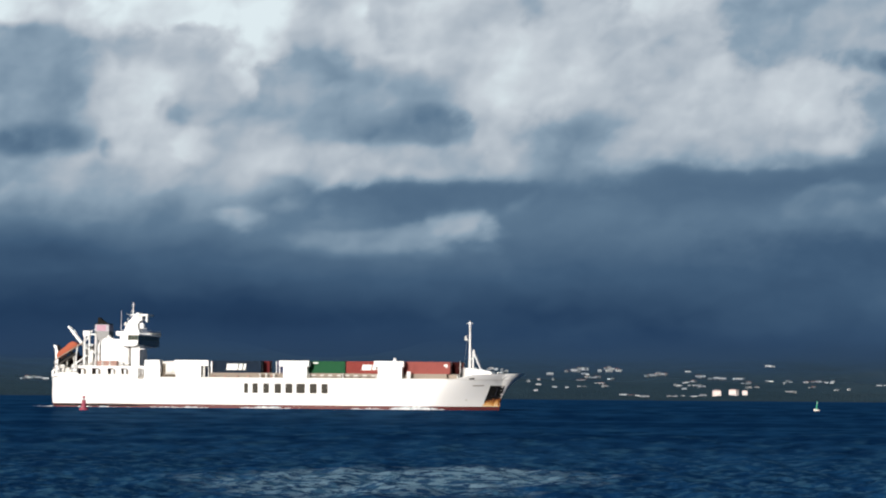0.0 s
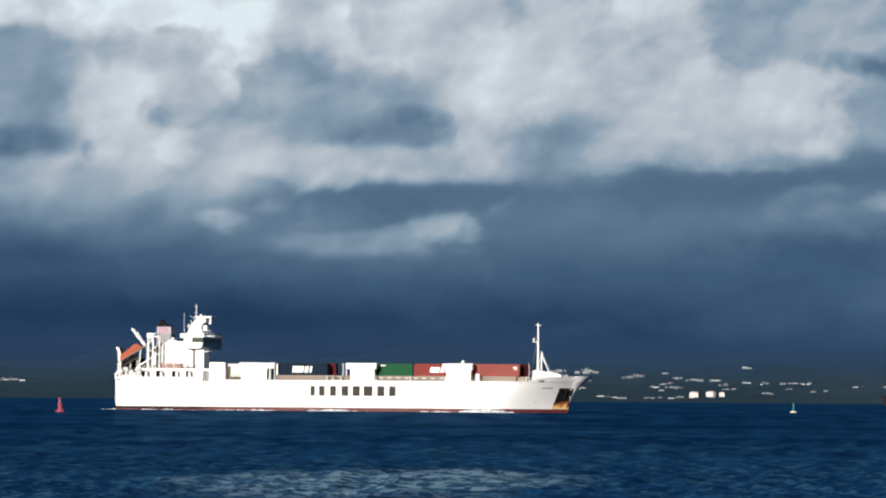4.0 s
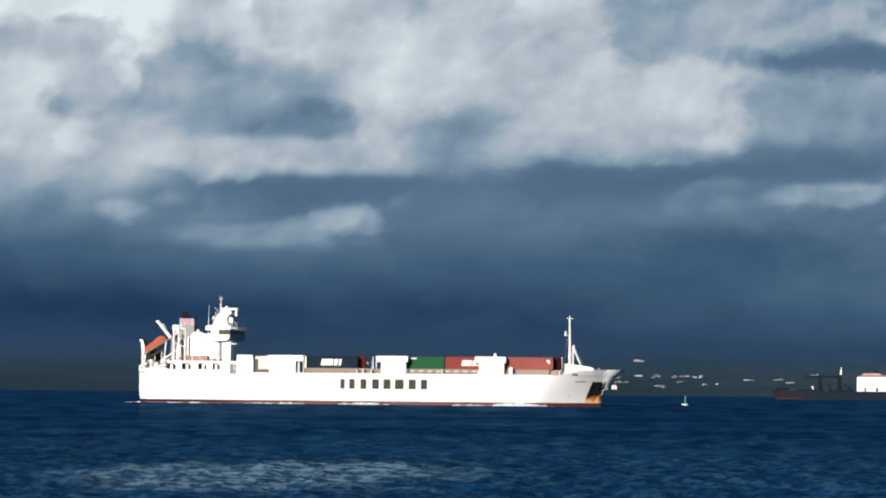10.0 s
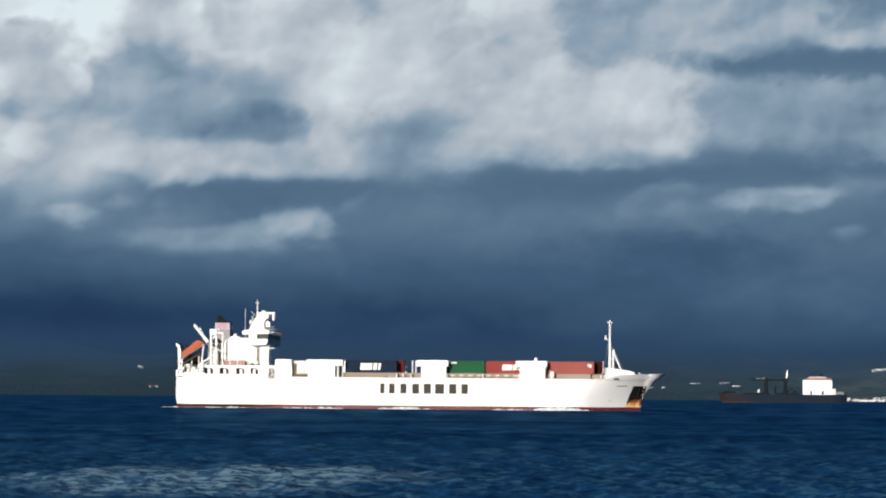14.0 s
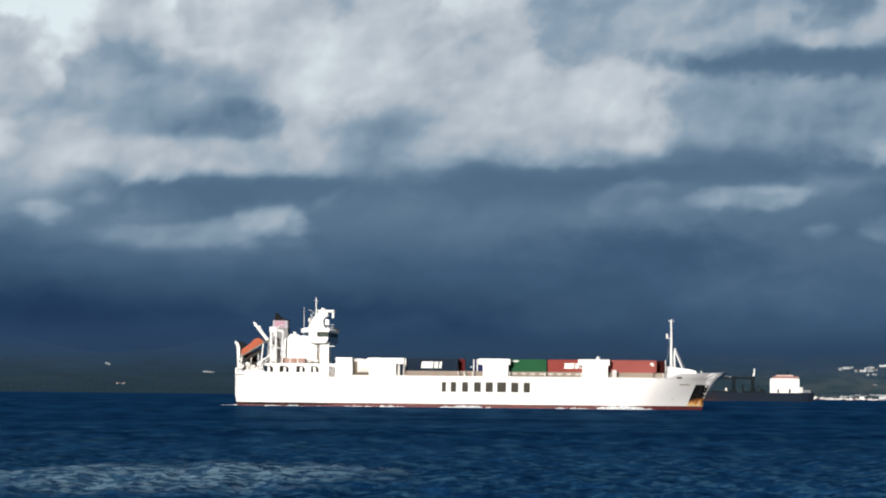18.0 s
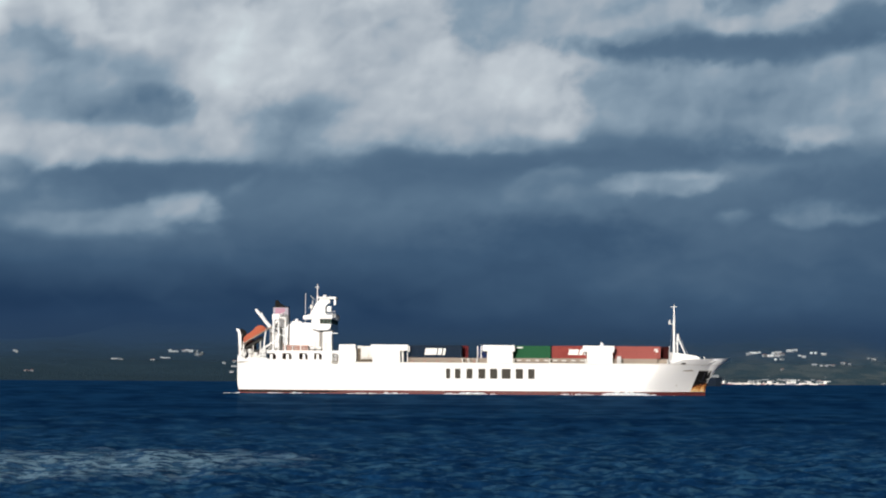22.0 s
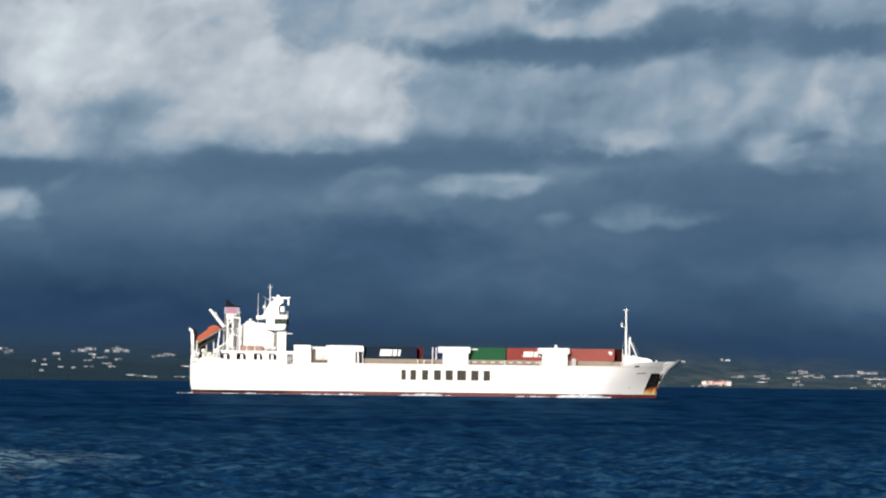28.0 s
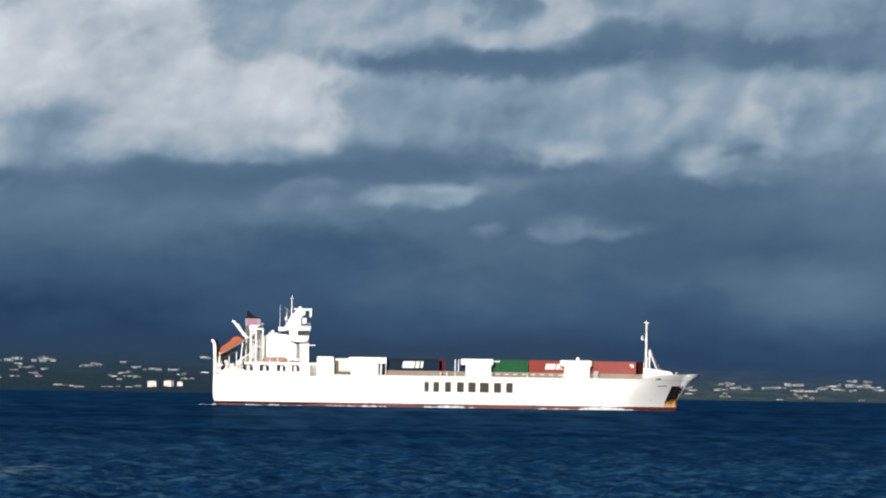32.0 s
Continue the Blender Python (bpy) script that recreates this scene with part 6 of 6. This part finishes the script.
# ---- yachts in the far marina ----
def moored_boat(k, tall, body, label):
    """A small craft: shaped hull, cabin, its windows, a mast with its boom."""
    t = thing("moored_boat", label, "boat", "boats in the marina")
    bm = bmesh.new()
    secs = [(-5.5, 1.3, 1.4), (-2, 1.8, 1.4), (2, 1.7, 1.5), (5, 0.7, 1.8), (6.2, 0.05, 2.0)]
    rings = [[bm.verts.new(Vector(v) * k) for v in ((x, -w, z), (x, -w * 0.6, -0.3), (x, w * 0.6, -0.3), (x, w, z))] for x, w, z in secs]
    for a, b in zip(rings, rings[1:]):
        for i in range(4):
            bm.faces.new((a[i], a[(i + 1) % 4], b[(i + 1) % 4], b[i]))
    bm.faces.new(rings[0])
    bmesh.ops.recalc_face_normals(bm, faces=bm.faces)
    part("boat_hull", bm, body, t)
    part("cabin", solid((-3.5 * k, 2.0 * k, -1.2 * k, 1.2 * k, 1.3 * k, (1.3 + tall) * k), bevel=0.2 * k), M["sail"], t)
    part("cabin_window", solid((-2.5 * k, 1.2 * k, -1.24 * k, -1.18 * k, (0.6 + tall) * k, (1.0 + tall) * k)), M["pane_and_shade"], t)
    part("mast", rods(((0.5 * k, 0, 1.5 * k), (0.5 * k, 0, (4.5 + 2 * tall) * k), 0.07, 0.04)), M["steel"], t)
    part("boom", rods(((0.5 * k, 0, 3.4 * k), (-4.0 * k, 0, 3.4 * k), 0.16 * k)), M["sail"], t)
    return t


BOATS = [
    moored_boat(1.0, 1.6, M["sail"], "white yacht moored in the far marina"),
    moored_boat(0.6, 1.2, M["sail"], "small white cabin boat moored in the marina"),
    moored_boat(1.25, 3.0, M["wall_white"], "tall pale grey motor yacht moored in the marina"),
    moored_boat(0.8, 1.4, M["roof_red"], "red-hulled fishing boat moored in the marina"),
    moored_boat(0.7, 1.3, M["crane2"], "dark-hulled small boat moored in the marina"),
]
for k, boat_kind in enumerate(BOATS):
    b = radians(4.3 + 0.45 * k)
    boat_kind.matrix_world = pose(3440 * math.sin(b), 3440 * math.cos(b), 0, 0, 0, 30 + 70 * k)
for k in range(84):
    b = radians(4.02 + 2.6 * (k + 0.9 * rng.random()) / 84)
    if rng.random() < 0.14:
        continue
    d = 3395 + 75 * rng.random()
    again(rng.choice((BOATS[0], BOATS[1], BOATS[1], BOATS[2], BOATS[3], BOATS[4], BOATS[4])), pose(d * math.sin(b), d * math.cos(b), 0, 0, 0, rng.uniform(0, 360)))


# ---- woods on the coast ----
def woods():
    """Low rounded clumps, sown densely over the slopes."""
    rng = np.random.RandomState(8)
    count = 70000
    b = np.radians(rng.uniform(-30, 24, count))
    d = 3484 + 1010 * rng.rand(count) ** 1.25
    x, y = d * np.sin(b), d * np.cos(b)
    z = np.array([ground_height(p, q) for p, q in zip(x, y)])
    keep = rng.rand(count) < np.clip((36 - z) / 30, 0, 1)
    x, y, z, count = x[keep], y[keep], z[keep], int(keep.sum())
    s = rng.uniform(0.9, 2.4, count)
    unit = np.array([(1, 0, 0), (0, 1, 0), (-1, 0, 0), (0, -1, 0), (0, 0, 1)], float)
    size = np.stack([s * rng.uniform(0.8, 1.6, count), s, s * rng.uniform(0.5, 0.9, count)], -1)
    verts = (np.stack([x, y, z - 0.2], -1)[:, None] + unit[None] * size[:, None]).reshape(-1, 3)
    tri = np.array([(0, 1, 4), (1, 2, 4), (2, 3, 4), (3, 0, 4)])
    faces = (np.arange(count)[:, None, None] * 5 + tri[None]).reshape(-1, 3)
    return mesh_of("woods", verts.tolist(), faces.tolist(), True)


def leaf_material():
    n = Net("hazy_foliage")
    tone = n.nodes.new("ShaderNodeNewGeometry").outputs["Random Per Island"]
    fine = n.noise(n.place(), 0.5, 3)[0]
    # foliage tinted blue-grey with painted haze, paler towards the east
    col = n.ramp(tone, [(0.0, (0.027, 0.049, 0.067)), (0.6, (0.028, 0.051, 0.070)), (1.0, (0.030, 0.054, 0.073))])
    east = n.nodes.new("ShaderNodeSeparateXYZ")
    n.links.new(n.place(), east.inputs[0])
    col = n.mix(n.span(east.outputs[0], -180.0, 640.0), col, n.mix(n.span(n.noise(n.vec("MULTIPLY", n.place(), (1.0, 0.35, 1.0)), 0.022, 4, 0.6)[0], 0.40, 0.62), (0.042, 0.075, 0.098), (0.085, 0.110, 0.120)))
    return n.finish(col, 0.9, 0, n.bump(fine, 0.3, 0.8), 0.0)


tagged(part("woods", woods(), leaf_material()), "trees covering the coastal hills, tinted blue-grey for haze", "trees", kind="stuff")


# ---- what moves ----
def motions():
    # the ship's way past the shore, and all that it carries
    start, speed, track = -179.02, 5.5275, 544.65
    for ob, at in [(ship, (0, 0, 0))] + MOVERS:
        walk(ob, [(t, pose(start + speed * t, track, 0) @ pose(*at)) for t in (0.0, 8.0, 16.0, 24.0, 32.0)])
    # clouds drift to the right
    walk(cloud_sky, [(0.0, pose(0, 0, 0)), (16.0, pose(0, 0, 0, 0, 0, -0.475)), (32.0, pose(0, 0, 0, 0, 0, -0.95))])
    # wind-driven ripples run along
    walk(sea, [(0.0, pose(-4, 3, 0)), (16.0, pose(0, 0, 0)), (32.0, pose(4, -3, 0))])
    # buoys nod in the chop
    for ob, x, y, lag in ((red_buoy, -151.0, 429.0, 0.0), (green_buoy, -14.1, 655.0, 1.3)):
        walk(ob, [(t, pose(x, y, 0.06 * math.sin(2.1 * t + lag), 3 * math.sin(1.7 * t + lag), 4 * math.sin(1.3 * t + lag), 0)) for t in np.arange(0.0, 32.1, 0.5)])


motions()
